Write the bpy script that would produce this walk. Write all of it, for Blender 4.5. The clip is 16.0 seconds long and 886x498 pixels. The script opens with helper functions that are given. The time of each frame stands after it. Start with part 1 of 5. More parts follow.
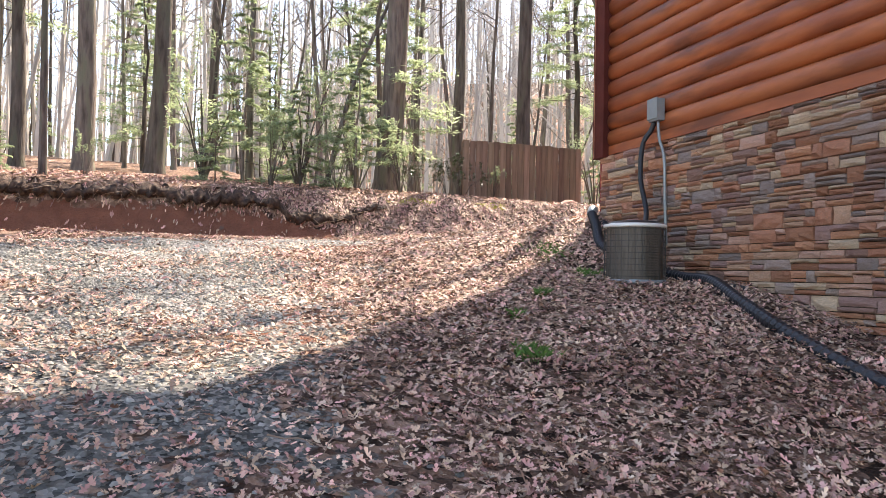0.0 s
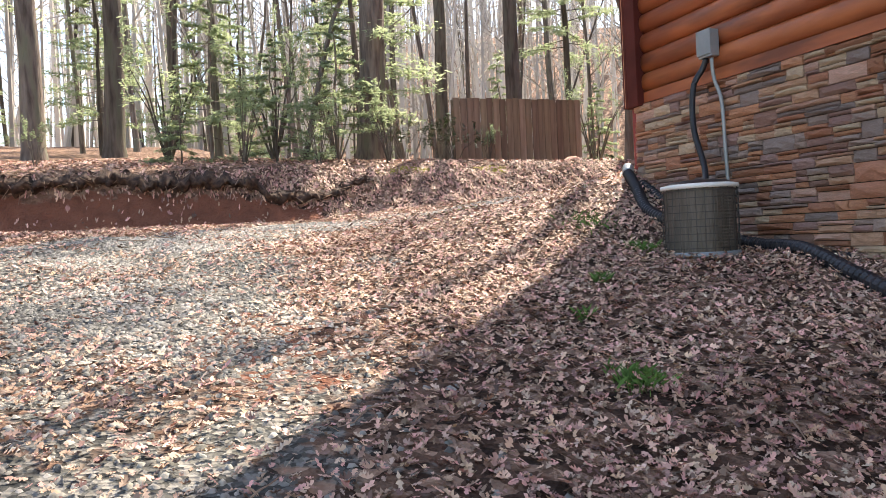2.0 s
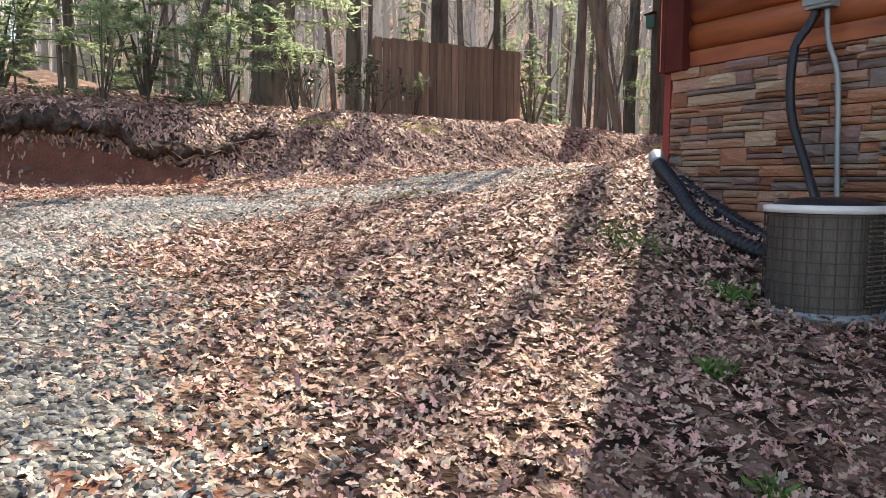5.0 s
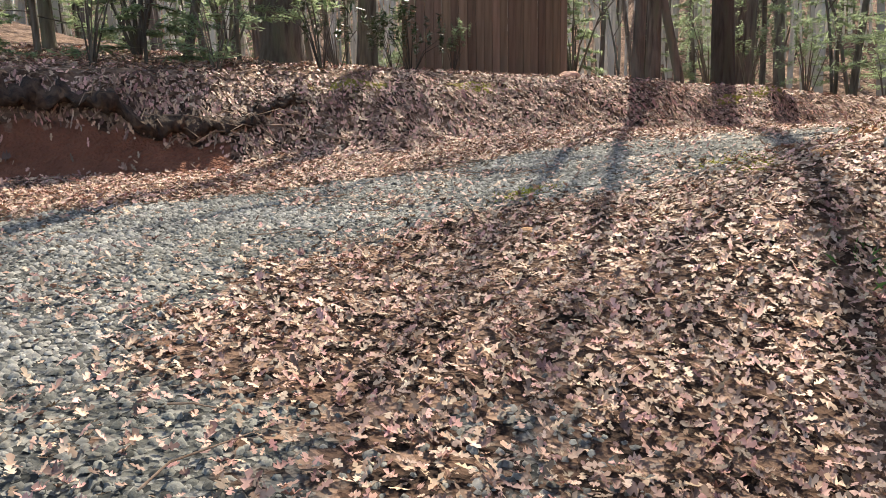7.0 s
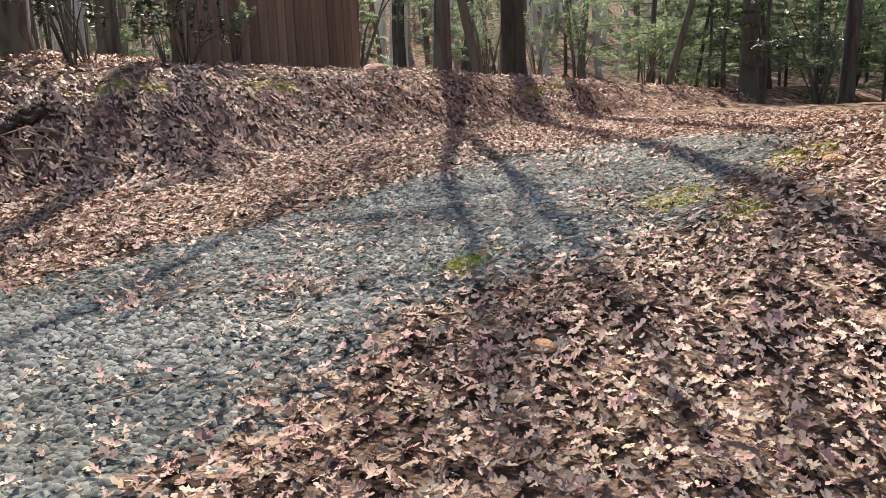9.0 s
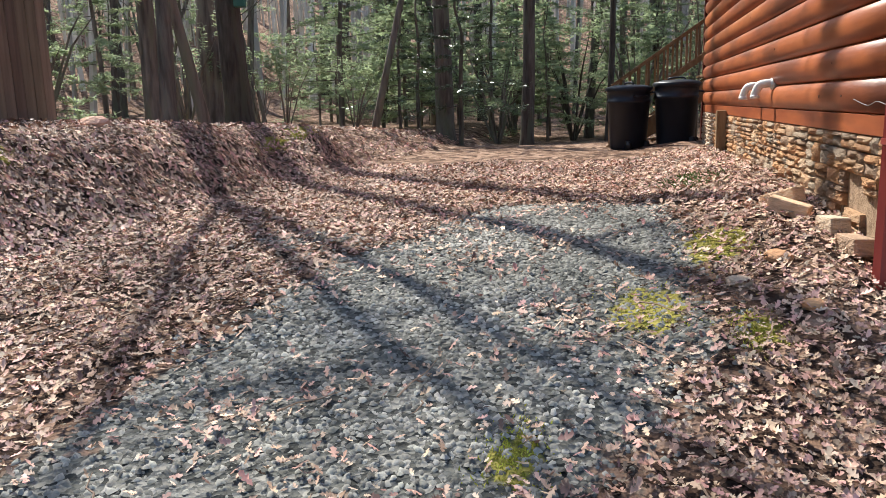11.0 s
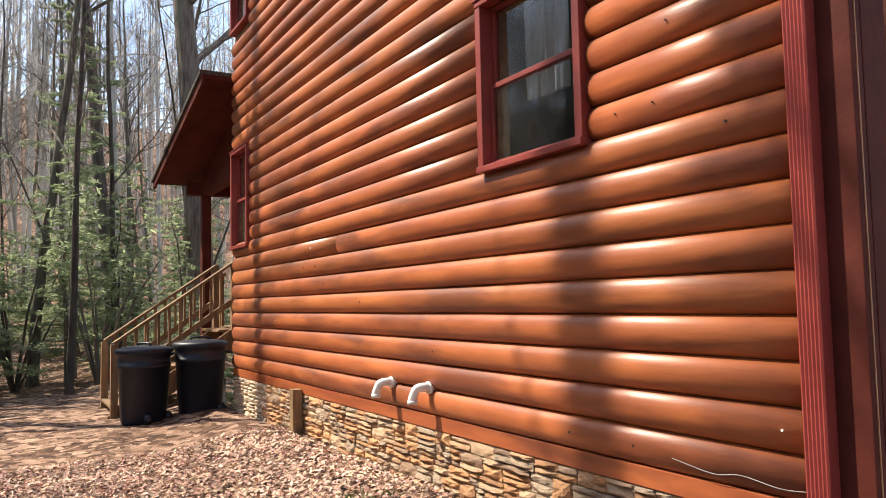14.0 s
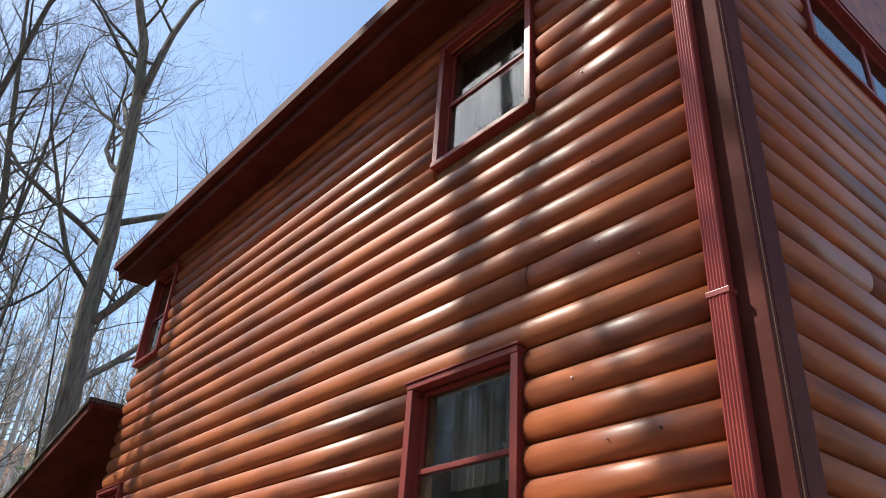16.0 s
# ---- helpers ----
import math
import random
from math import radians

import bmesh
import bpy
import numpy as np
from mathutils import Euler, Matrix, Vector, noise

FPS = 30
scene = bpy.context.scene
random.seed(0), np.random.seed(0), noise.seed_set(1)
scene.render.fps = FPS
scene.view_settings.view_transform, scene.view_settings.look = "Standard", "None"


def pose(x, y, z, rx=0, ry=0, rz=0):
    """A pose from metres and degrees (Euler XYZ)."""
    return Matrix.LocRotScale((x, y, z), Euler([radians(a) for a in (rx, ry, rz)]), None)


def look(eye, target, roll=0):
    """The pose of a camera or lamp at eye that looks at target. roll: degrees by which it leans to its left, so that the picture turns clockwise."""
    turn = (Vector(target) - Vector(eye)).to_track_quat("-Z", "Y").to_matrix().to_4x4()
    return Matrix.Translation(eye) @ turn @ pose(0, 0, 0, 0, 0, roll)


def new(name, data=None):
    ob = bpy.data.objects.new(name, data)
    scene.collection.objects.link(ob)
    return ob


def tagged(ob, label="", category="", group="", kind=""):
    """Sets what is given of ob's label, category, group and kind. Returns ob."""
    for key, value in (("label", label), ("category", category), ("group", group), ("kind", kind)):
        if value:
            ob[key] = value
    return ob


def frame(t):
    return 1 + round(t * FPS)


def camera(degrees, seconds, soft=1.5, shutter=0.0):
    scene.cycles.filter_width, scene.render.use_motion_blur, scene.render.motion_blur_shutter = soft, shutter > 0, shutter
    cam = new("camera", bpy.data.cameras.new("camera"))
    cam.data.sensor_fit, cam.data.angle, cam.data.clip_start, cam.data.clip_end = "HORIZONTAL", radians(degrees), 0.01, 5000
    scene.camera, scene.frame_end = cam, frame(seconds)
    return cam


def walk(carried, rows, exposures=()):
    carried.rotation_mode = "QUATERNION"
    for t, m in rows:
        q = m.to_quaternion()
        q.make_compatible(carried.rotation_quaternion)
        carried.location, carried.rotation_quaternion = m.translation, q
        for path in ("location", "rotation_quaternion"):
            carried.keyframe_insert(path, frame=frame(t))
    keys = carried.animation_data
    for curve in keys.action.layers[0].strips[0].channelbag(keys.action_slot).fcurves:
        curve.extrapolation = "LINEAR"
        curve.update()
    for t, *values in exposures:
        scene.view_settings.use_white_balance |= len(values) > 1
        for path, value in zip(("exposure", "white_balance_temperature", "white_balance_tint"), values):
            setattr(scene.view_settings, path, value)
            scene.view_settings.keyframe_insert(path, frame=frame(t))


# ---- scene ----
cam = camera(60.1, 16.0, soft=0.4)
PATH = [
    (0, (-4.667, -8.009, -1.465), (-4.034, -6.113, -1.392), 1.2),
    (0.5, (-4.728, -7.663, -1.458), (-4.301, -5.709, -1.419), -2.7),
    (1, (-4.639, -7.31, -1.417), (-4.247, -5.35, -1.482), -4.1),
    (1.5, (-4.584, -6.972, -1.344), (-4.013, -5.055, -1.317), -3.3),
    (2, (-4.603, -6.63, -1.247), (-3.916, -4.752, -1.275), -2.9),
    (2.5, (-4.531, -6.213, -1.173), (-3.805, -4.35, -1.239), -2.3),
    (3, (-4.505, -5.806, -1.094), (-3.724, -3.965, -1.147), -1.4),
    (3.2, (-4.489, -5.659, -1.044), (-3.661, -3.84, -1.109), -0.8),
    (5.3, (-4.208, -3.856, -0.78), (-3.235, -2.12, -0.977), 0.3),
    (5.5, (-4.241, -3.655, -0.745), (-3.264, -1.924, -0.96), 0.3),
    (6, (-4.281, -3.156, -0.674), (-3.331, -1.417, -0.94), 0.1),
    (6.5, (-4.276, -2.708, -0.585), (-3.354, -0.954, -0.857), -1.3),
    (7, (-4.261, -2.259, -0.493), (-3.263, -0.557, -0.817), -1.1),
    (7.5, (-4.225, -1.792, -0.413), (-3.194, -0.124, -0.805), -2.0),
    (8, (-4.241, -1.34, -0.357), (-3.108, 0.249, -0.797), -2.1),
    (8.5, (-4.185, -0.901, -0.271), (-2.874, 0.535, -0.737), -2.1),
    (9, (-4.111, -0.485, -0.153), (-2.602, 0.764, -0.56), -2.0),
    (9.5, (-4.069, -0.067, -0.04), (-2.407, 0.981, -0.413), -1.7),
    (10, (-3.928, 0.384, 0.034), (-2.18, 1.281, -0.341), -2.3),
    (10.2, (-3.865, 0.547, 0.066), (-2.079, 1.361, -0.316), -2.1),
    (12.3, (-3.138, 2.376, 0.548), (-1.158, 2.332, 0.269), -1.8),
    (12.5, (-2.931, 2.468, 0.606), (-0.952, 2.369, 0.339), -1.7),
    (13, (-2.516, 2.707, 0.648), (-0.578, 2.285, 0.394), -0.6),
    (13.5, (-2.135, 2.861, 0.8), (-0.295, 2.082, 0.703), -0.8),
    (14, (-1.822, 2.898, 0.957), (-0.094, 1.899, 1.096), -1.2),
    (14.5, (-1.730, 2.969, 1.041), (-0.118, 1.886, 1.519), 0.4),
    (15, (-1.686, 3.064, 1.145), (-0.185, 2.019, 1.956), 1.7),
    (15.5, (-1.647, 3.098, 1.185), (-0.243, 2.072, 2.172), 3.7),
    (16, (-1.596, 3.112, 1.187), (-0.235, 2.039, 2.186), 3.8),
]
walk(cam, [(t, look(eye, target, roll)) for t, eye, target, roll in PATH],
     [(0.0, 1.85, 7300, 15), (1.5, 1.7, 7300, 13), (3.2, 1.54, 7200, 13), (5.5, 1.25, 7000, 10), (7.5, 0.85, 6900, 7), (9.0, 0.8, 6600, 7), (12.5, 0.95, 6200, 6), (14.0, 1.1, 7100, 11), (14.6, 1.12, 7000, 10), (15.3, 0.85, 6500, 7), (16.0, 0.72, 6300, 6)])

# ---- light ----
SUN_DIR = Vector((1.08, 1.0, 1.82)).normalized()
sun_data = bpy.data.lights.new("sun", "SUN")
sun_data.energy, sun_data.angle, sun_data.color = 4.8, radians(0.55), (1.0, 0.93, 0.82)
sun = new("sun", sun_data)
sun.matrix_world = look(SUN_DIR * 60, (0, 0, 0))
world = bpy.data.worlds.new("world")
scene.world = world
world.use_nodes = True
wn = world.node_tree
sky = wn.nodes.new("ShaderNodeTexSky")
sky.sky_type, sky.sun_disc = "NISHITA", False
sky.sun_elevation = math.asin(SUN_DIR.z)
sky.sun_rotation = math.atan2(SUN_DIR.x, SUN_DIR.y)
wtc = wn.nodes.new("ShaderNodeTexCoord")
wmap = wn.nodes.new("ShaderNodeMapping")
wmap.inputs["Scale"].default_value = (1.0, 1.0, 2.2)
wnoise = wn.nodes.new("ShaderNodeTexNoise")
wnoise.inputs["Scale"].default_value, wnoise.inputs["Detail"].default_value = 2.6, 7
wramp = wn.nodes.new("ShaderNodeValToRGB")
wramp.color_ramp.elements[0].position, wramp.color_ramp.elements[1].position = 0.54, 1.0
wmix = wn.nodes.new("ShaderNodeMixRGB")
wmix.inputs[2].default_value = (7.5, 8.0, 8.8, 1)
wn.links.new(wtc.outputs["Generated"], wmap.inputs["Vector"])
wn.links.new(wmap.outputs["Vector"], wnoise.inputs["Vector"])
wn.links.new(wnoise.outputs["Fac"], wramp.inputs["Fac"])
wn.links.new(wramp.outputs["Color"], wmix.inputs[0])
wn.links.new(sky.outputs["Color"], wmix.inputs[1])
wn.links.new(wmix.outputs["Color"], wn.nodes["Background"].inputs["Color"])
wn.nodes["Background"].inputs["Strength"].default_value = 0.15

# ---- materials ----


def mat(name, c1, c2, scale=4.0, rough=0.8, bump=0.2, bscale=None, stretch=(1, 1, 1), metal=0.0, spots=None, spot_scale=1.2, island=0.0, obj=0.0, detail=6, spec=0.4, coords="Object"):
    """Two colours mixed by noise, large stains, bump, and a shift of value from piece to piece."""
    m = bpy.data.materials.new(name)
    m.use_nodes = True
    t = m.node_tree
    b = t.nodes["Principled BSDF"]
    tc, mp = t.nodes.new("ShaderNodeTexCoord"), t.nodes.new("ShaderNodeMapping")
    mp.inputs["Scale"].default_value = stretch
    t.links.new(tc.outputs[coords], mp.inputs["Vector"])
    n = t.nodes.new("ShaderNodeTexNoise")
    n.inputs["Scale"].default_value, n.inputs["Detail"].default_value = scale, detail
    t.links.new(mp.outputs["Vector"], n.inputs["Vector"])
    r = t.nodes.new("ShaderNodeValToRGB")
    r.color_ramp.elements[0].position, r.color_ramp.elements[1].position = 0.32, 0.68
    r.color_ramp.elements[0].color, r.color_ramp.elements[1].color = (*c1, 1), (*c2, 1)
    t.links.new(n.outputs["Fac"], r.inputs["Fac"])
    col = r.outputs["Color"]
    if spots:
        n2 = t.nodes.new("ShaderNodeTexNoise")
        n2.inputs["Scale"].default_value, n2.inputs["Detail"].default_value = spot_scale, 4
        t.links.new(mp.outputs["Vector"], n2.inputs["Vector"])
        r2 = t.nodes.new("ShaderNodeValToRGB")
        r2.color_ramp.elements[0].position, r2.color_ramp.elements[1].position = 0.5, 0.66
        t.links.new(n2.outputs["Fac"], r2.inputs["Fac"])
        mx = t.nodes.new("ShaderNodeMixRGB")
        mx.inputs[2].default_value = (*spots, 1)
        t.links.new(r2.outputs["Color"], mx.inputs[0])
        t.links.new(col, mx.inputs[1])
        col = mx.outputs["Color"]
    for amount, node, out in ((island, "ShaderNodeNewGeometry", "Random Per Island"), (obj, "ShaderNodeObjectInfo", "Random")):
        if amount:
            g = t.nodes.new(node)
            mr = t.nodes.new("ShaderNodeMapRange")
            mr.inputs["To Min"].default_value, mr.inputs["To Max"].default_value = 1 - amount, 1 + amount
            hs = t.nodes.new("ShaderNodeHueSaturation")
            t.links.new(g.outputs[out], mr.inputs["Value"])
            t.links.new(mr.outputs["Result"], hs.inputs["Value"])
            mr2 = t.nodes.new("ShaderNodeMath")
            mr2.operation = "FRACT"
            mul = t.nodes.new("ShaderNodeMath")
            mul.operation = "MULTIPLY"
            mul.inputs[1].default_value = 37.7
            t.links.new(g.outputs[out], mul.inputs[0])
            t.links.new(mul.outputs[0], mr2.inputs[0])
            mr3 = t.nodes.new("ShaderNodeMapRange")
            mr3.inputs["To Min"].default_value, mr3.inputs["To Max"].default_value = 0.5 - amount * 0.04, 0.5 + amount * 0.04
            t.links.new(mr2.outputs[0], mr3.inputs["Value"])
            t.links.new(mr3.outputs["Result"], hs.inputs["Hue"])
            t.links.new(col, hs.inputs["Color"])
            col = hs.outputs["Color"]
    t.links.new(col, b.inputs["Base Color"])
    b.inputs["Roughness"].default_value, b.inputs["Metallic"].default_value = rough, metal
    b.inputs["Specular IOR Level"].default_value = spec
    if bump:
        nb = t.nodes.new("ShaderNodeTexNoise")
        nb.inputs["Scale"].default_value, nb.inputs["Detail"].default_value = bscale or scale * 4, 8
        t.links.new(mp.outputs["Vector"], nb.inputs["Vector"])
        bp = t.nodes.new("ShaderNodeBump")
        bp.inputs["Strength"].default_value, bp.inputs["Distance"].default_value = bump, 0.02
        t.links.new(nb.outputs["Fac"], bp.inputs["Height"])
        t.links.new(bp.outputs["Normal"], b.inputs["Normal"])
    return m


def stone_material(name, colours):
    """Split stone: a colour of its own for each piece, with veins, lichen-grey stains and a rough face."""
    m = mat(name, (0.74, 0.71, 0.68), (1.0, 1.0, 1.0), 9, 0.92, 0.9, 30, (1, 1, 1.8), spots=(0.78, 0.78, 0.78), spot_scale=4.0, spec=0.2)
    t = m.node_tree
    b = t.nodes["Principled BSDF"]
    tint = b.inputs["Base Color"].links[0].from_socket
    info = t.nodes.new("ShaderNodeObjectInfo")
    ramp = t.nodes.new("ShaderNodeValToRGB")
    ramp.color_ramp.interpolation = "CONSTANT"
    while len(ramp.color_ramp.elements) < len(colours):
        ramp.color_ramp.elements.new(0.5)
    for i, (e, c) in enumerate(zip(ramp.color_ramp.elements, colours)):
        e.position, e.color = i / len(colours), (*c, 1)
    mul = t.nodes.new("ShaderNodeMixRGB")
    mul.blend_type = "MULTIPLY"
    mul.inputs[0].default_value = 1.0
    t.links.new(info.outputs["Random"], ramp.inputs["Fac"])
    t.links.new(ramp.outputs["Color"], mul.inputs[1])
    t.links.new(tint, mul.inputs[2])
    t.links.new(mul.outputs["Color"], b.inputs["Base Color"])
    return m


def ground_material():
    """Leaf litter, gravel, bare red clay and moss, mixed by what covers each stretch of the ground."""
    m = bpy.data.materials.new("ground_cover")
    m.use_nodes = True
    t = m.node_tree
    b = t.nodes["Principled BSDF"]
    b.inputs["Roughness"].default_value, b.inputs["Specular IOR Level"].default_value = 0.95, 0.15
    tc = t.nodes.new("ShaderNodeTexCoord")

    def cells(scale, stops):
        v = t.nodes.new("ShaderNodeTexVoronoi")
        v.inputs["Scale"].default_value = scale
        ad = t.nodes.new("ShaderNodeVectorMath")
        nz = t.nodes.new("ShaderNodeTexNoise")
        nz.inputs["Scale"].default_value = scale * 0.8
        sc = t.nodes.new("ShaderNodeVectorMath")
        sc.operation = "SCALE"
        sc.inputs["Scale"].default_value = 1.1 / scale
        t.links.new(tc.outputs["Object"], nz.inputs["Vector"])
        t.links.new(nz.outputs["Color"], sc.inputs[0])
        t.links.new(tc.outputs["Object"], ad.inputs[0])
        t.links.new(sc.outputs["Vector"], ad.inputs[1])
        t.links.new(ad.outputs["Vector"], v.inputs["Vector"])
        sp = t.nodes.new("ShaderNodeSeparateColor")
        t.links.new(v.outputs["Color"], sp.inputs["Color"])
        r = t.nodes.new("ShaderNodeValToRGB")
        while len(r.color_ramp.elements) < len(stops):
            r.color_ramp.elements.new(0.5)
        for e, (p, c) in zip(r.color_ramp.elements, stops):
            e.position, e.color = p, (*c, 1)
        t.links.new(sp.outputs["Red"], r.inputs["Fac"])
        return r.outputs["Color"], v.outputs["Distance"]

    # dark humus, with the shade between leaf layers painted into it
    leaf, leaf_d = cells(13.0, [(0.0, (0.025, 0.016, 0.012)), (0.35, (0.085, 0.05, 0.036)), (0.7, (0.19, 0.117, 0.083)), (1.0, (0.34, 0.225, 0.165))])
    carpet, _ = cells(9.0, [(0.0, (0.06, 0.036, 0.026)), (0.35, (0.15, 0.088, 0.06)), (0.7, (0.27, 0.17, 0.12)), (1.0, (0.42, 0.29, 0.215))])
    grav, grav_d = cells(34.0, [(0.0, (0.035, 0.036, 0.034)), (0.5, (0.11, 0.11, 0.102)), (1.0, (0.26, 0.25, 0.23))])
    clay_n = t.nodes.new("ShaderNodeTexNoise")
    clay_n.inputs["Scale"].default_value, clay_n.inputs["Detail"].default_value = 5, 8
    clay = t.nodes.new("ShaderNodeValToRGB")
    clay.color_ramp.elements[0].color, clay.color_ramp.elements[1].color = (0.11, 0.045, 0.03, 1), (0.25, 0.11, 0.07, 1)
    t.links.new(tc.outputs["Object"], clay_n.inputs["Vector"])
    t.links.new(clay_n.outputs["Fac"], clay.inputs["Fac"])
    at = t.nodes.new("ShaderNodeVertexColor")
    at.layer_name = "cover"
    sp = t.nodes.new("ShaderNodeSeparateColor")
    t.links.new(at.outputs["Color"], sp.inputs["Color"])
    wn2 = t.nodes.new("ShaderNodeTexNoise")
    wn2.inputs["Scale"].default_value, wn2.inputs["Detail"].default_value = 7, 6
    t.links.new(tc.outputs["Object"], wn2.inputs["Vector"])
    base = t.nodes.new("ShaderNodeMixRGB")
    t.links.new(at.outputs["Alpha"], base.inputs[0])
    t.links.new(carpet, base.inputs[1])
    t.links.new(leaf, base.inputs[2])
    col = base.outputs["Color"]
    for chan, other in (("Red", grav), ("Green", clay.outputs["Color"]), ("Blue", None)):
        a = t.nodes.new("ShaderNodeMath")
        a.operation = "ADD"
        s = t.nodes.new("ShaderNodeMath")
        s.operation = "MULTIPLY_ADD"
        s.inputs[1].default_value, s.inputs[2].default_value = 1.2, -0.6
        t.links.new(wn2.outputs["Fac"], s.inputs[0])
        t.links.new(sp.outputs[chan], a.inputs[0])
        t.links.new(s.outputs[0], a.inputs[1])
        r = t.nodes.new("ShaderNodeValToRGB")
        r.color_ramp.elements[0].position, r.color_ramp.elements[1].position = 0.42, 0.58
        t.links.new(a.outputs[0], r.inputs["Fac"])
        mx = t.nodes.new("ShaderNodeMixRGB")
        t.links.new(r.outputs["Color"], mx.inputs[0])
        t.links.new(col, mx.inputs[1])
        if other is None:
            mx.inputs[2].default_value = (0.27, 0.235, 0.06, 1)
        else:
            t.links.new(other, mx.inputs[2])
        col = mx.outputs["Color"]
    t.links.new(col, b.inputs["Base Color"])
    bp = t.nodes.new("ShaderNodeBump")
    bp.inputs["Strength"].default_value, bp.inputs["Distance"].default_value = 0.7, 0.03
    ad2 = t.nodes.new("ShaderNodeMath")
    t.links.new(leaf_d, ad2.inputs[0])
    t.links.new(grav_d, ad2.inputs[1])
    t.links.new(ad2.outputs[0], bp.inputs["Height"])
    t.links.new(bp.outputs["Normal"], b.inputs["Normal"])
    return m


GROUND = ground_material()
LOG = mat("stained_log", (0.25, 0.064, 0.024), (0.43, 0.128, 0.042), 2.2, 0.43, 0.07, 14, (0.6, 3, 3), spots=(0.16, 0.045, 0.02), spot_scale=1.4, obj=0.07, spec=0.45, coords="Object")
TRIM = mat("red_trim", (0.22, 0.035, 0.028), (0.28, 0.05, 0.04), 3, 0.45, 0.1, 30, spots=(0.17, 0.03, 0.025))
# dark red trim; shade at the corner and under the eave is in the colour
DARK_SHADED_TRIM = mat("dark_red_shaded_trim", (0.07, 0.016, 0.012), (0.11, 0.026, 0.019), 3, 0.7, 0.15, 20, spec=0.12)
METAL_RED = mat("red_painted_metal", (0.25, 0.04, 0.035), (0.32, 0.06, 0.05), 2, 0.35, 0.05, 20)
STONE = stone_material("ledge_stone", ((0.510, 0.247, 0.151), (0.782, 0.495, 0.337), (0.44, 0.27, 0.22), (0.850, 0.544, 0.421), (0.43, 0.35, 0.32), (0.646, 0.314, 0.202), (0.850, 0.660, 0.471), (0.54, 0.35, 0.31), (0.799, 0.412, 0.252), (0.578, 0.446, 0.387)))
STONE_TAN = stone_material("tan_ledge_stone", ((0.670, 0.377, 0.210), (0.803, 0.520, 0.321), (0.509, 0.351, 0.247), (0.830, 0.468, 0.247), (0.616, 0.481, 0.358), (0.850, 0.598, 0.395)))
# mortar for the shaded wall: shade between the stones is put into the colour
SHADED_MORTAR = mat("shaded_mortar", (0.07, 0.05, 0.035), (0.17, 0.12, 0.08), 20, 0.95, 0.6)
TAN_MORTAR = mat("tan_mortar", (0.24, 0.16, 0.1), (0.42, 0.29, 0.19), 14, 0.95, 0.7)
BARK = mat("bark", (0.065, 0.052, 0.042), (0.2, 0.168, 0.14), 3.0, 0.95, 1.0, 9, (4, 4, 0.6), obj=0.45, spots=(0.13, 0.13, 0.09), spot_scale=1.5)
NEEDLE = mat("needles", (0.13, 0.18, 0.09), (0.27, 0.33, 0.19), 2, 0.7, 0, island=0.35, obj=0.2)
BROADLEAF = mat("evergreen_leaves", (0.03, 0.06, 0.02), (0.07, 0.12, 0.035), 2, 0.3, 0, island=0.35, spec=0.6)
LEAF = mat("dry_leaf", (0.275, 0.15, 0.11), (0.6, 0.385, 0.295), 1.3, 0.6, 0, island=0.75, spec=0.4)
GRAVEL = mat("crushed_stone", (0.12, 0.12, 0.108), (0.32, 0.305, 0.275), 1.1, 0.85, 0.3, 60, island=0.62)
PALE_LEAF = mat("bleached_leaf", (0.36, 0.25, 0.19), (0.62, 0.48, 0.37), 1.3, 0.7, 0, island=0.4, spec=0.3)
MOSS = mat("moss", (0.3, 0.3, 0.03), (0.5, 0.48, 0.08), 12, 0.95, 0, island=0.3)
GRASS = mat("grass", (0.05, 0.12, 0.02), (0.12, 0.22, 0.05), 5, 0.7, 0, island=0.3)
HUMUS = mat("root_mat", (0.02, 0.013, 0.01), (0.085, 0.05, 0.035), 14, 0.95, 0.9, 40, spots=(0.12, 0.075, 0.05), spot_scale=9)
ROOT = mat("roots", (0.2, 0.13, 0.09), (0.32, 0.23, 0.17), 6, 0.9, 0.4)
FENCE = mat("weathered_boards", (0.15, 0.11, 0.08), (0.26, 0.19, 0.14), 3, 0.9, 0.5, 20, (5, 5, 0.5), obj=0.3, spec=0.1)
DECK = mat("pressure_treated_wood", (0.17, 0.1, 0.05), (0.3, 0.19, 0.1), 3, 0.75, 0.3, 20, (4, 4, 1), obj=0.15)
BLACK = mat("black_plastic", (0.012, 0.013, 0.016), (0.02, 0.021, 0.026), 4, 0.38, 0.05, 40)
BIN = mat("dark_blue_plastic", (0.007, 0.009, 0.016), (0.012, 0.016, 0.027), 4, 0.45, 0.08, 40)
GREY_METAL = mat("grey_metal", (0.23, 0.26, 0.27), (0.3, 0.33, 0.34), 6, 0.4, 0.05, 30, metal=0.3)
WHITE = mat("white_pvc", (0.68, 0.67, 0.63), (0.78, 0.77, 0.73), 6, 0.4, 0.03)
FIN = mat("condenser_fins", (0.10, 0.09, 0.075), (0.16, 0.14, 0.12), 30, 0.55, 0.5, 80, (1, 1, 0.15), metal=0.4)
WIRE = mat("grille_wire", (0.035, 0.033, 0.03), (0.06, 0.055, 0.05), 6, 0.5, 0)
ROOF = mat("shingles", (0.05, 0.045, 0.04), (0.1, 0.09, 0.08), 20, 0.95, 0.6)
# indoor surfaces: the dimness behind the panes is put into this dark colour
ROOM_SHADE = mat("room_shade", (0.05, 0.05, 0.05), (0.08, 0.075, 0.07), 2, 0.9, 0)
CURTAIN = mat("curtain", (0.2, 0.195, 0.185), (0.28, 0.275, 0.265), 3, 0.9, 0.2, 20, (8, 8, 0.4))
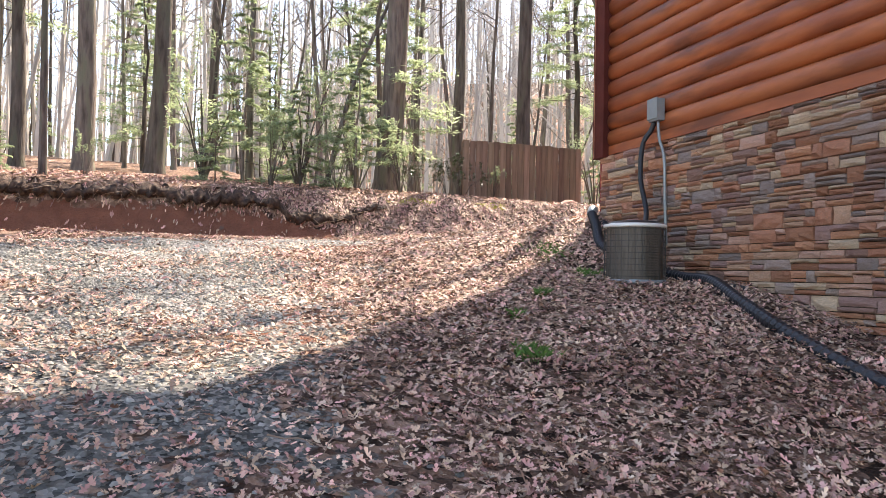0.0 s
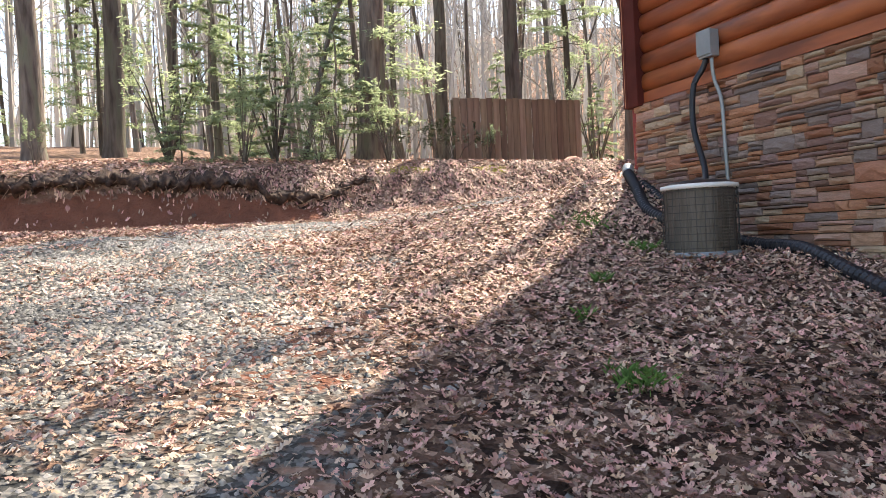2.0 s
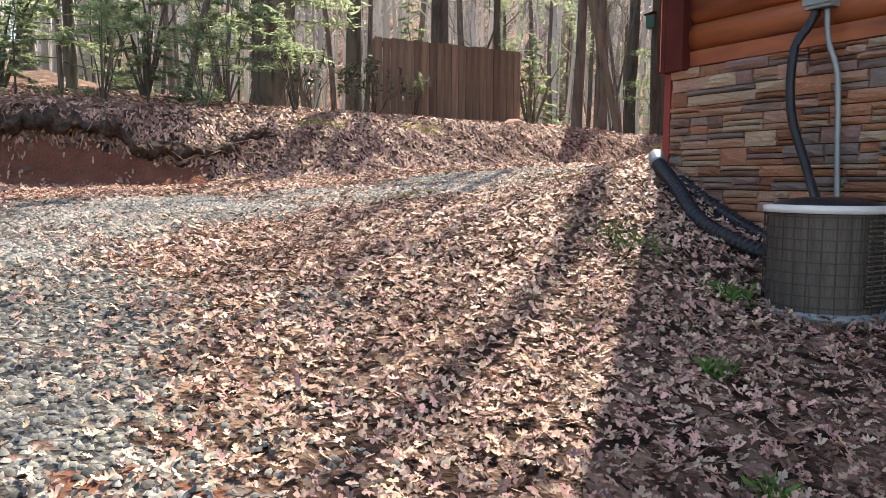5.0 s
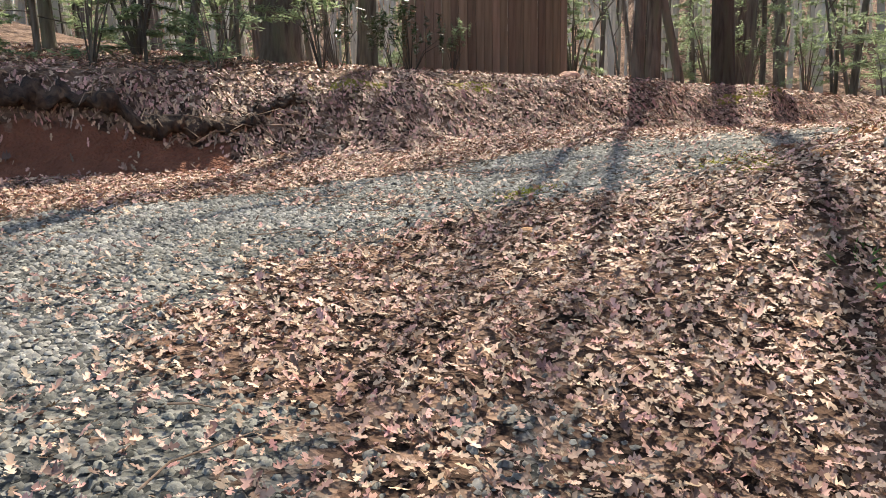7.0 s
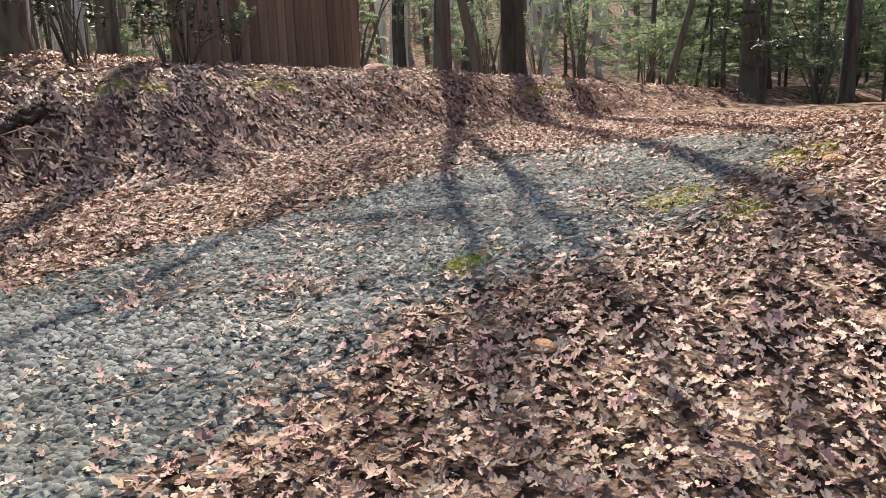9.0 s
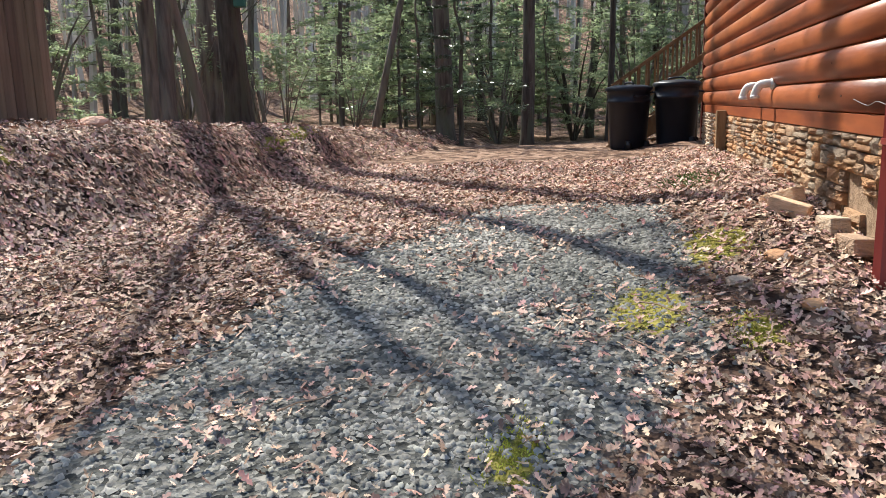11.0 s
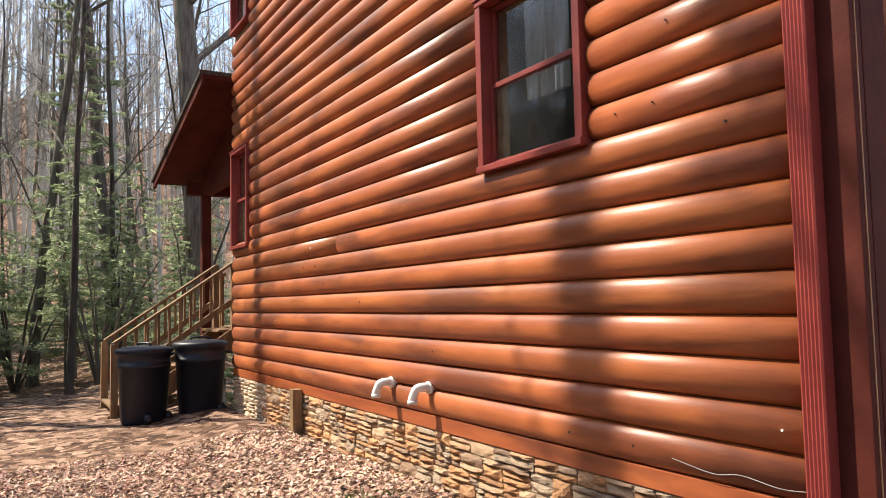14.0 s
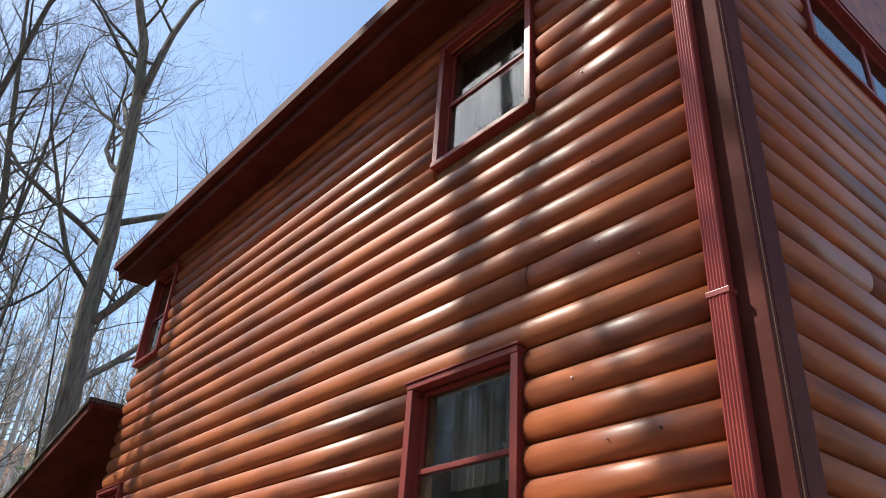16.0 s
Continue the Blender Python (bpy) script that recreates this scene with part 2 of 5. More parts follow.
GREEN_PAINT = mat("green_paint", (0.03, 0.1, 0.08), (0.05, 0.15, 0.11), 5, 0.7, 0.2)
# much paler than the near bark: distance haze is put into the colour
HAZY_BARK = mat("hazy_distant_bark", (0.46, 0.43, 0.385), (0.64, 0.6, 0.55), 0.4, 0.95, 0, island=0.35)

for soft_mat in (NEEDLE,):
    st = soft_mat.node_tree
    tl, ms = st.nodes.new("ShaderNodeBsdfTranslucent"), st.nodes.new("ShaderNodeMixShader")
    tl.inputs["Color"].default_value = (0.4, 0.48, 0.28, 1)
    ms.inputs[0].default_value = 0.55
    st.links.new(st.nodes["Principled BSDF"].outputs[0], ms.inputs[1])
    st.links.new(tl.outputs[0], ms.inputs[2])
    st.links.new(ms.outputs[0], st.nodes["Material Output"].inputs["Surface"])
SILVER = mat("silver_paint", (0.3, 0.31, 0.33), (0.36, 0.37, 0.39), 2, 0.3, 0, metal=0.5)
TAIL = mat("red_lamp_lens", (0.5, 0.02, 0.03), (0.6, 0.03, 0.04), 4, 0.2, 0)
TYRE = mat("tyre_rubber", (0.015, 0.015, 0.015), (0.03, 0.03, 0.03), 10, 0.9, 0.3)

GLASS = bpy.data.materials.new("window_glass")
GLASS.use_nodes = True
gt = GLASS.node_tree
gb = gt.nodes["Principled BSDF"]
gb.inputs["Base Color"].default_value = (0.75, 0.8, 0.8, 1)
gb.inputs["Roughness"].default_value, gb.inputs["Transmission Weight"].default_value, gb.inputs["IOR"].default_value = 0.03, 1.0, 1.5

# ---- building helpers ----


def mesh_of(name, verts, faces, material, smooth=False):
    me = bpy.data.meshes.new(name)
    me.from_pydata([tuple(v) for v in verts], [], [tuple(f) for f in faces])
    me.materials.append(material)
    if smooth:
        me.shade_smooth()
    me.update()
    return me


def arrays_mesh(name, verts, faces, material, smooth=False):
    """A mesh from numpy arrays; all faces have the same number of corners."""
    me = bpy.data.meshes.new(name)
    n, k = faces.shape
    me.vertices.add(len(verts))
    me.vertices.foreach_set("co", np.asarray(verts, dtype=np.float32).ravel())
    me.loops.add(n * k)
    me.loops.foreach_set("vertex_index", faces.astype(np.int32).ravel())
    me.polygons.add(n)
    me.polygons.foreach_set("loop_start", np.arange(0, n * k, k, dtype=np.int32))
    me.update(calc_edges=True)
    me.validate()
    me.materials.append(material)
    if smooth:
        me.shade_smooth()
    return me


def part(name, me, parent, label="", m=None):
    ob = new(name, me)
    ob.parent = parent
    if m is not None:
        ob.matrix_basis = m
    return tagged(ob, label)


def empty(name, m, label, category, group="", kind=""):
    ob = new(name)
    ob.matrix_basis = m
    return tagged(ob, label, category, group, kind)


def box(x0, x1, y0, y1, z0, z1, bevel=0.0):
    """Corner points and faces of a box, its edges bevelled."""
    bm = bmesh.new()
    bmesh.ops.create_cube(bm, size=1.0)
    for v in bm.verts:
        v.co = Vector(((x0 + x1) / 2 + v.co.x * (x1 - x0), (y0 + y1) / 2 + v.co.y * (y1 - y0), (z0 + z1) / 2 + v.co.z * (z1 - z0)))
    if bevel:
        bmesh.ops.bevel(bm, geom=bm.edges[:], offset=bevel, segments=2, affect="EDGES", profile=0.6)
    vs, fs = [v.co.copy() for v in bm.verts], [[v.index for v in f.verts] for f in bm.faces]
    bm.free()
    return vs, fs


def joined(pieces):
    vs, fs = [], []
    for v, f in pieces:
        o = len(vs)
        vs.extend(v)
        fs.extend([[i + o for i in g] for g in f])
    return vs, fs


def moved(piece, m):
    return [m @ Vector(v) for v in piece[0]], piece[1]


def tube(points, radii, sides=8, cap=True):
    """A round tube through points."""
    vs, fs = [], []
    pts = [Vector(p) for p in points]
    if isinstance(radii, (int, float)):
        radii = [radii] * len(pts)
    up = Vector((0.31, 0.17, 0.93)).normalized()
    for i, p in enumerate(pts):
        d = (pts[min(i + 1, len(pts) - 1)] - pts[max(i - 1, 0)]).normalized()
        a = d.cross(up if abs(d.dot(up)) < 0.95 else Vector((1, 0, 0))).normalized()
        b = d.cross(a)
        for k in range(sides):
            w = 2 * math.pi * k / sides
            vs.append(p + (a * math.cos(w) + b * math.sin(w)) * radii[i])
    for i in range(len(pts) - 1):
        for k in range(sides):
            j = (k + 1) % sides
            fs.append((i * sides + k, i * sides + j, (i + 1) * sides + j, (i + 1) * sides + k))
    if cap:
        fs.append(tuple(range(sides - 1, -1, -1)))
        fs.append(tuple((len(pts) - 1) * sides + k for k in range(sides)))
    return vs, fs


def lathe(profile, sides=32):
    vs, fs = [], []
    for r, z in profile:
        for k in range(sides):
            w = 2 * math.pi * k / sides
            vs.append(Vector((r * math.cos(w), r * math.sin(w), z)))
    for i in range(len(profile) - 1):
        for k in range(sides):
            j = (k + 1) % sides
            fs.append((i * sides + k, i * sides + j, (i + 1) * sides + j, (i + 1) * sides + k))
    return vs, fs


def curve_points(points, steps=8):
    """A smooth line through points (Catmull-Rom)."""
    p = [Vector(q) for q in points]
    p = [p[0] * 2 - p[1]] + p + [p[-1] * 2 - p[-2]]
    out = []
    for i in range(1, len(p) - 2):
        for s in range(steps):
            t = s / steps
            out.append(0.5 * (2 * p[i] + (p[i + 1] - p[i - 1]) * t + (2 * p[i - 1] - 5 * p[i] + 4 * p[i + 1] - p[i + 2]) * t * t + (3 * p[i] - p[i - 1] - 3 * p[i + 1] + p[i + 2]) * t ** 3))
    return out + [p[-2]]


# ---- the ground ----
def smooth(t):
    t = np.clip(t, 0, 1)
    return t * t * (3 - 2 * t)


def wobble(x, y, s, k=0.0):
    return (np.sin(x * s + 1.3 + k) * np.cos(y * s * 1.13 + 0.7 * k) + 0.5 * np.sin(x * s * 2.3 + y * s * 1.7 + k)) / 1.5


def bank_toe(x):
    return 4.75 + 0.17 * np.maximum(0, -x - 0.5) + 1.5 * np.maximum(0, -x - 7.8) + 0.12 * wobble(x, x * 0.3, 1.1) - 0.05 * np.maximum(0, x - 6)


def height(x, y):
    """The ground: a drive that climbs past the house, a yard beside it, a cut bank and the forest floor behind it."""
    x, y = np.asarray(x, float), np.asarray(y, float)
    drive = np.interp(y, [-60, -12, -8, -3.66, 0, 1.5, 3, 5, 12], [-8, -3.5, -2.75, -1.97, -1.33, -1.12, -1.0, -0.94, -0.9])
    yard = np.interp(y, [-60, -8, -3.9, -2.5, -1.7, -0.7, 0, 0.4, 1.2, 2.5, 12], [-8, -2.75, -1.76, -1.39, -1.35, -0.92, -0.47, -0.46, -0.6, -0.64, -0.7])
    z = drive + (yard - drive) * smooth((x + 3.4) / 5.2)
    z = z - 0.055 * np.maximum(0, x - 11.5) * smooth((30 - x) / 20)
    up = np.interp(x, [-12, -3, 1, 4, 12], [0.15, 0.14, 0.09, 0.03, 0.005])
    rise = np.minimum(y - 6, 26)
    crest = np.interp(x, [-12, -4, 0, 4, 8, 14], [-0.05, 0.05, 0.1, 0.06, -0.12, -0.42]) + up * rise
    b = smooth((y - bank_toe(x)) / np.interp(x, [-4, -1.5], [0.75, 1.4]))
    z = z + (np.maximum(crest, z) - z) * b
    z = z + 0.09 * 4 * b * (1 - b) * (wobble(x, y, 3.3, 5) + 0.6 * wobble(x, y, 7.7, 1)) + 0.24 * np.exp(-((x - 6.2) / 0.55) ** 2 - ((y - 5.3) / 0.35) ** 2)
    far = np.hypot(x, y)
    hill = 34 * smooth((far - 26) / 110) * smooth((x * 0.9 + y * 0.15) / 40)
    return z + hill + 0.02 * wobble(x, y, 1.9) + 0.012 * wobble(x, y, 5.1, 2)


TRACK = [(-7.2, -14), (-6.5, -7), (-5.9, -3), (-5.5, -0.7), (-5.2, 0.8), (-3.7, 2.15), (-1.8, 2.4), (-0.2, 1.95), (1.9, 1.75)]
TRACK_HALF = [2.2, 2.2, 2.3, 1.9, 1.3, 0.95, 0.85, 1.12, 0.78]


def gravel_at(x, y):
    """How much of the ground is gravel rather than leaves, 0 to 1."""
    best = np.zeros_like(x)
    for i in range(len(TRACK) - 1):
        (ax, ay), (bx, by) = TRACK[i], TRACK[i + 1]
        t = np.clip(((x - ax) * (bx - ax) + (y - ay) * (by - ay)) / ((bx - ax) ** 2 + (by - ay) ** 2), 0, 1)
        half = TRACK_HALF[i] + (TRACK_HALF[i + 1] - TRACK_HALF[i]) * t
        d = np.hypot(x - ax - t * (bx - ax), y - ay - t * (by - ay)) / half
        best = np.maximum(best, smooth((1.3 - d) / 0.6))
    for cx, cy, r in ((-3.0, -0.65, 0.32), (-3.5, -1.7, 0.5), (-3.75, -2.6, 0.4), (-4.1, -3.6, 0.6), (-3.85, 0.2, 0.14), (1.0, 3.3, 0.4)):
        best = np.maximum(best, 0.5 * smooth((1.4 - np.hypot(x - cx, (y - cy) * 0.7) / r)))
    best = best * np.interp(y, [-2.5, 0.5], [0.72, 1.0])
    return np.clip(best * (0.88 + 0.3 * wobble(x, y, 2.1, 1) + 0.2 * wobble(x, y, 5.3, 4)), 0, 1)


def clay_at(x, y):
    toe = bank_toe(x)
    face = smooth((y - toe + 0.05) / 0.15) * smooth((toe + 0.5 - y) / 0.15)
    bare = face * smooth((-x - 1.9 + 0.5 * wobble(x, x, 1.7)) / 0.6)
    sandy = 0.45 * smooth((0.45 - np.abs(np.hypot((x + 4.1) * 0.8, (y + 2.6) * 0.4) - 0.2)) / 0.4)
    return np.clip(bare + sandy, 0, 1)


def moss_at(x, y):
    m = np.zeros_like(x)
    for cx, cy, rx, ry in ((-1.38, 1.62, 0.2, 0.1), (-0.35, 0.72, 0.2, 0.12), (-0.1, 1.15, 0.3, 0.2), (0.75, 0.75, 0.3, 0.2), (6.2, 5.55, 0.6, 0.2), (5.4, 5.6, 0.4, 0.15), (-0.6, 5.9, 0.5, 0.1), (1.0, 5.85, 0.4, 0.1)):
        m = np.maximum(m, 0.78 * smooth(1.5 - np.hypot((x - cx) / rx, (y - cy) / ry)))
    return m


def loose_at(x, y):
    """Where a deep layer of loose leaves lies on dark humus, gap shade in its colour."""
    near = smooth((x + 7.0) / 0.8) * smooth((7.4 - x) / 0.8) * smooth((y + 6.4) / 0.8)
    return near * smooth((6.4 - y) / 0.8)


def ground_lines(lo, hi, step, far):
    inner = np.arange(lo, hi, step)
    steps = np.geomspace(step * 1.2, far, 34)
    return np.concatenate([lo - np.cumsum(steps)[::-1], inner, inner[-1] + np.cumsum(steps)])


gx, gy = ground_lines(-9, 12, 0.11, 110), ground_lines(-9.5, 8.5, 0.11, 110)
GX, GY = np.meshgrid(gx, gy, indexing="ij")
GZ = height(GX, GY)
nx, ny = len(gx), len(gy)
idx = np.arange(nx * ny).reshape(nx, ny)
gfaces = np.stack([idx[:-1, :-1], idx[1:, :-1], idx[1:, 1:], idx[:-1, 1:]], -1).reshape(-1, 4)
gme = arrays_mesh("ground", np.stack([GX, GY, GZ], -1).reshape(-1, 3), gfaces, GROUND, True)
cover = gme.color_attributes.new("cover", "FLOAT_COLOR", "POINT")
cover.data.foreach_set("color", np.stack([gravel_at(GX, GY), clay_at(GX, GY), moss_at(GX, GY), loose_at(GX, GY)], -1).astype(np.float32).ravel())
ground = tagged(new("ground", gme), "forest ground with brown leaf litter, gravel drive and red clay bank", "ground", kind="structure")


def on_ground(x, y, dz=0.0):
    return float(height(x, y)) + dz


# ---- the log house ----
PITCH, LEN_B, LEN_A, TOP = 0.194, 9.13, 10.5, 6.4
WIN_B = [(1.5, 2.5, 1.87, 2.98), (1.4, 2.43, 4.89, 6.12), (8.3, 9.04, 1.8, 3.1), (8.3, 9.04, 4.9, 6.2)]
WIN_A = [(1.45, 3.9, 5.5, 6.9)]
rng = random.Random(5)
LOG_PROFILE = ((0.0, 0.0), (0.022, 0.006), (0.045, 0.028), (0.058, 0.062), (0.062, 0.1), (0.055, 0.14), (0.038, 0.172), (0.014, 0.19), (0.0, 0.194))


def log_mesh(length, shift):
    vs, fs, k = [], [], len(LOG_PROFILE)
    n = max(2, int(length / 1.2) + 1)
    for i in range(n):
        x = length * i / (n - 1)
        end = 0.006 if i in (0, n - 1) else 0.0
        sag = 0.0025 * math.sin(x * 1.9 + shift)
        for out, z in LOG_PROFILE:
            vs.append((shift + x, max(out - end, 0.0) + sag, z))
    for i in range(n - 1):
        for j in range(k - 1):
            a = i * k + j
            fs.append((a, a + k, a + k + 1, a + 1))
    fs.append(tuple(range(k)))
    fs.append(tuple((n - 1) * k + j for j in range(k - 1, -1, -1)))
    me = mesh_of("log", vs, fs, LOG)
    for p in me.polygons[:-2]:
        p.use_smooth = True
    return me


def core_boxes(length, z0, z1, holes, thick=0.16):
    """A slab from u = 0 to length, its outer face at v = 0, with holes through it."""
    us = sorted({0.0, length, *[h[0] for h in holes], *[h[1] for h in holes]})
    zs = sorted({z0, z1, *[min(h[2], z1) for h in holes], *[min(h[3], z1) for h in holes]})
    out = []
    for a, b in zip(us, us[1:]):
        for c, d in zip(zs, zs[1:]):
            if not any(h[0] <= (a + b) / 2 <= h[1] and h[2] <= (c + d) / 2 <= h[3] for h in holes):
                out.append(box(a, b, -thick, 0, c, d))
    return joined(out)


def build_wall(name, label, m, length, top, holes, gable=False):
    """m takes u (along), v (outwards) and z to the world."""
    wall = tagged(new(name, mesh_of(name, *core_boxes(length, -3.2, top, holes), SHADED_MORTAR)), label, "wall", kind="structure")
    wall.matrix_basis = m
    board = mesh_of("base_board", *box(0.1, length - 0.02, 0, 0.035, -0.005, 0.1, 0.004), LOG)
    part("base_board", board, wall)
    z, row = 0.1, 0
    while z < top - 0.05:
        spans = [(0.1, length - 0.02)]
        for a, b, c, d in holes:
            if c - 0.05 < z + PITCH / 2 < d + 0.05:
                spans = [s for u0, u1 in spans for s in ((u0, min(u1, a - 0.055)), (max(u0, b + 0.055), u1)) if s[1] - s[0] > 0.03]
        if row in (7, 17):
            cut = 1.42 if row == 17 else 5.2
            spans = [s for u0, u1 in spans for s in (((u0, cut - 0.002), (cut + 0.002, u1)) if u0 + 0.4 < cut < u1 - 0.4 else ((u0, u1),))]
        for u0, u1 in spans:
            s = rng.uniform(-40, 40)
            part("log", log_mesh(u1 - u0, s), wall, m=Matrix.Translation((u0 - s, 0, z)))
        z += PITCH
        row += 1
    return wall


M_B = Matrix.Identity(4)
# u runs from the corner backwards along the side wall, which faces -x
M_A = Matrix(((0, -1, 0, 0), (-1, 0, 0, 0), (0, 0, 1, 0), (0, 0, 0, 1)))
wall_b = build_wall("wall_north", "orange-brown half-log siding wall in sun", M_B, LEN_B, TOP, WIN_B)
# the sunlit wall takes the tan mortar, with no joint shade in it
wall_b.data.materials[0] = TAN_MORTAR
wall_a = build_wall("wall_west", "red-brown half-log siding wall in shade", M_A, LEN_A, TOP, [(a, b, c, min(d, TOP)) for a, b, c, d in WIN_A])
wall_c = tagged(new("wall_east", mesh_of("wall_east", *box(8.97, 9.13, -10.5, -0.165, -3.2, TOP), LOG)), "brown log wall behind the porch", "wall", kind="structure")
wall_d = tagged(new("wall_south", mesh_of("wall_south", *box(0.165, 8.965, -10.5, -10.34, -3.2, TOP), LOG)), "brown log rear wall", "wall", kind="structure")
floor = tagged(new("floor", mesh_of("floor", *box(0.17, 8.96, -10.33, -0.17, 0.3, 0.5), ROOM_SHADE)), "floor inside the house, room shade put into its dark colour", "floor", kind="structure")
ceiling = tagged(new("ceiling", mesh_of("ceiling", *joined([box(0.17, 8.96, -10.33, -0.17, 3.45, 3.6)]), ROOM_SHADE)), "ceiling between the storeys, room shade put into its dark colour", "ceiling", kind="structure")


def gable(x, out, material):
    ridge = TOP + 5.25 * 0.62
    vs = [(x, 0, TOP), (x, -10.5, TOP), (x, -5.25, ridge), (x + out, 0, TOP), (x + out, -10.5, TOP), (x + out, -5.25, ridge)]
    return mesh_of("gable", vs, [(0, 1, 2), (5, 4, 3), (0, 3, 4, 1), (1, 4, 5, 2), (2, 5, 3, 0)], material)


part("gable", gable(0.0, 0.16, LOG), wall_a, "log gable above the side wall", M_A.inverted())
roof = empty("roof", pose(0, 0, 0), "dark shingled roof with deep dark red eaves", "roof", kind="structure")
SL = 0.62
for side in (1, -1):
    vs = []
    for x in (-0.42, 9.75):
        for yy, zz in ((0.47 if side > 0 else -10.97, TOP + 0.0), (-5.25, TOP + 5.72 * SL)):
            vs += [(x, yy, zz + 0.17), (x, yy, zz + 0.25)]
    part("roof_slope", mesh_of("roof_slope", vs, [(0, 2, 6, 4), (1, 5, 7, 3), (0, 1, 3, 2), (4, 6, 7, 5), (0, 4, 5, 1), (2, 3, 7, 6)], ROOF), roof)
part("soffit", mesh_of("soffit", *box(-0.4, 9.73, 0.004, 0.42, TOP - 0.02, TOP + 0.01), DARK_SHADED_TRIM), roof, "dark red soffit boards with shade put into their colour")
part("fascia", mesh_of("fascia", *box(-0.42, 9.75, 0.42, 0.455, TOP - 0.06, TOP + 0.24, 0.004), DARK_SHADED_TRIM), roof)
part("gutter", mesh_of("gutter", *joined([box(-0.42, 9.75, 0.457, 0.55, TOP + 0.08, TOP + 0.1), box(-0.42, 9.75, 0.55, 0.56, TOP + 0.08, TOP + 0.2, 0.003)]), DARK_SHADED_TRIM), roof, "dark red gutter with leaves in it")
for x in (-0.4, 9.73):
    part("rake_board", mesh_of("rake_board", [(x + d, y, z + e) for d in (-0.03, 0) for y, z in ((0.47, TOP + 0.12), (-5.25, TOP + 0.12 + 5.72 * SL)) for e in (-0.12, 0.12)], [(0, 1, 3, 2), (4, 6, 7, 5), (0, 4, 5, 1), (2, 3, 7, 6), (1, 5, 7, 3), (0, 2, 6, 4)], DARK_SHADED_TRIM), roof)

# corner boards, the shade on them put into their colour, and the ribbed downspout
corner = empty("corner_trim", pose(0, 0, 0), "dark red corner boards with shade in their colour where the log walls meet", "trim", kind="structure")
part("corner_board", mesh_of("corner_board", *box(-0.11, 0.1, 0.0, 0.07, -0.03, TOP - 0.03, 0.006), DARK_SHADED_TRIM), corner)
part("corner_board", mesh_of("corner_board", *box(-0.11, -0.0, -0.17, -0.003, -0.03, TOP - 0.03, 0.006), DARK_SHADED_TRIM), corner)
part("caulk_line", mesh_of("caulk_line", *box(-0.1135, -0.1095, 0.035, 0.041, -0.02, TOP - 0.05), mat("caulk", (0.45, 0.2, 0.1), (0.55, 0.3, 0.18), 8, 0.7, 0)), corner, "thin pale line of caulk")


def downspout():
    d = empty("downspout", pose(0.085, 0.072, -0.7), "red corrugated metal downspout at the house corner", "downspout")

    def ribs(z0, z1, s=1.0):
        prof = []
        w, dep, n = 0.052 * s, 0.062 * s, 6
        for i in range(n * 2 + 1):
            prof.append((-w + 2 * w * i / (n * 2), dep + (0.005 if i % 2 else 0.0)))
        prof += [(w, 0.0), (-w, 0.0)]
        k = len(prof)
        vs = [(x, y, z) for z in (z0, z1) for x, y in prof]
        fs = [(i, (i + 1) % k, k + (i + 1) % k, k + i) for i in range(k)] + [tuple(range(k))[::-1], tuple(range(k, 2 * k))]
        return mesh_of("pipe_length", vs, fs, METAL_RED)

    part("pipe_length", ribs(0, 3.58), d)
    part("pipe_length", ribs(3.585, 7.0, 0.95), d)
    for z in (0.68, 3.56):
        part("strap", mesh_of("strap", *box(-0.062, 0.062, 0.0, 0.07, z, z + 0.03, 0.003), METAL_RED), d)
    return d


downspout()


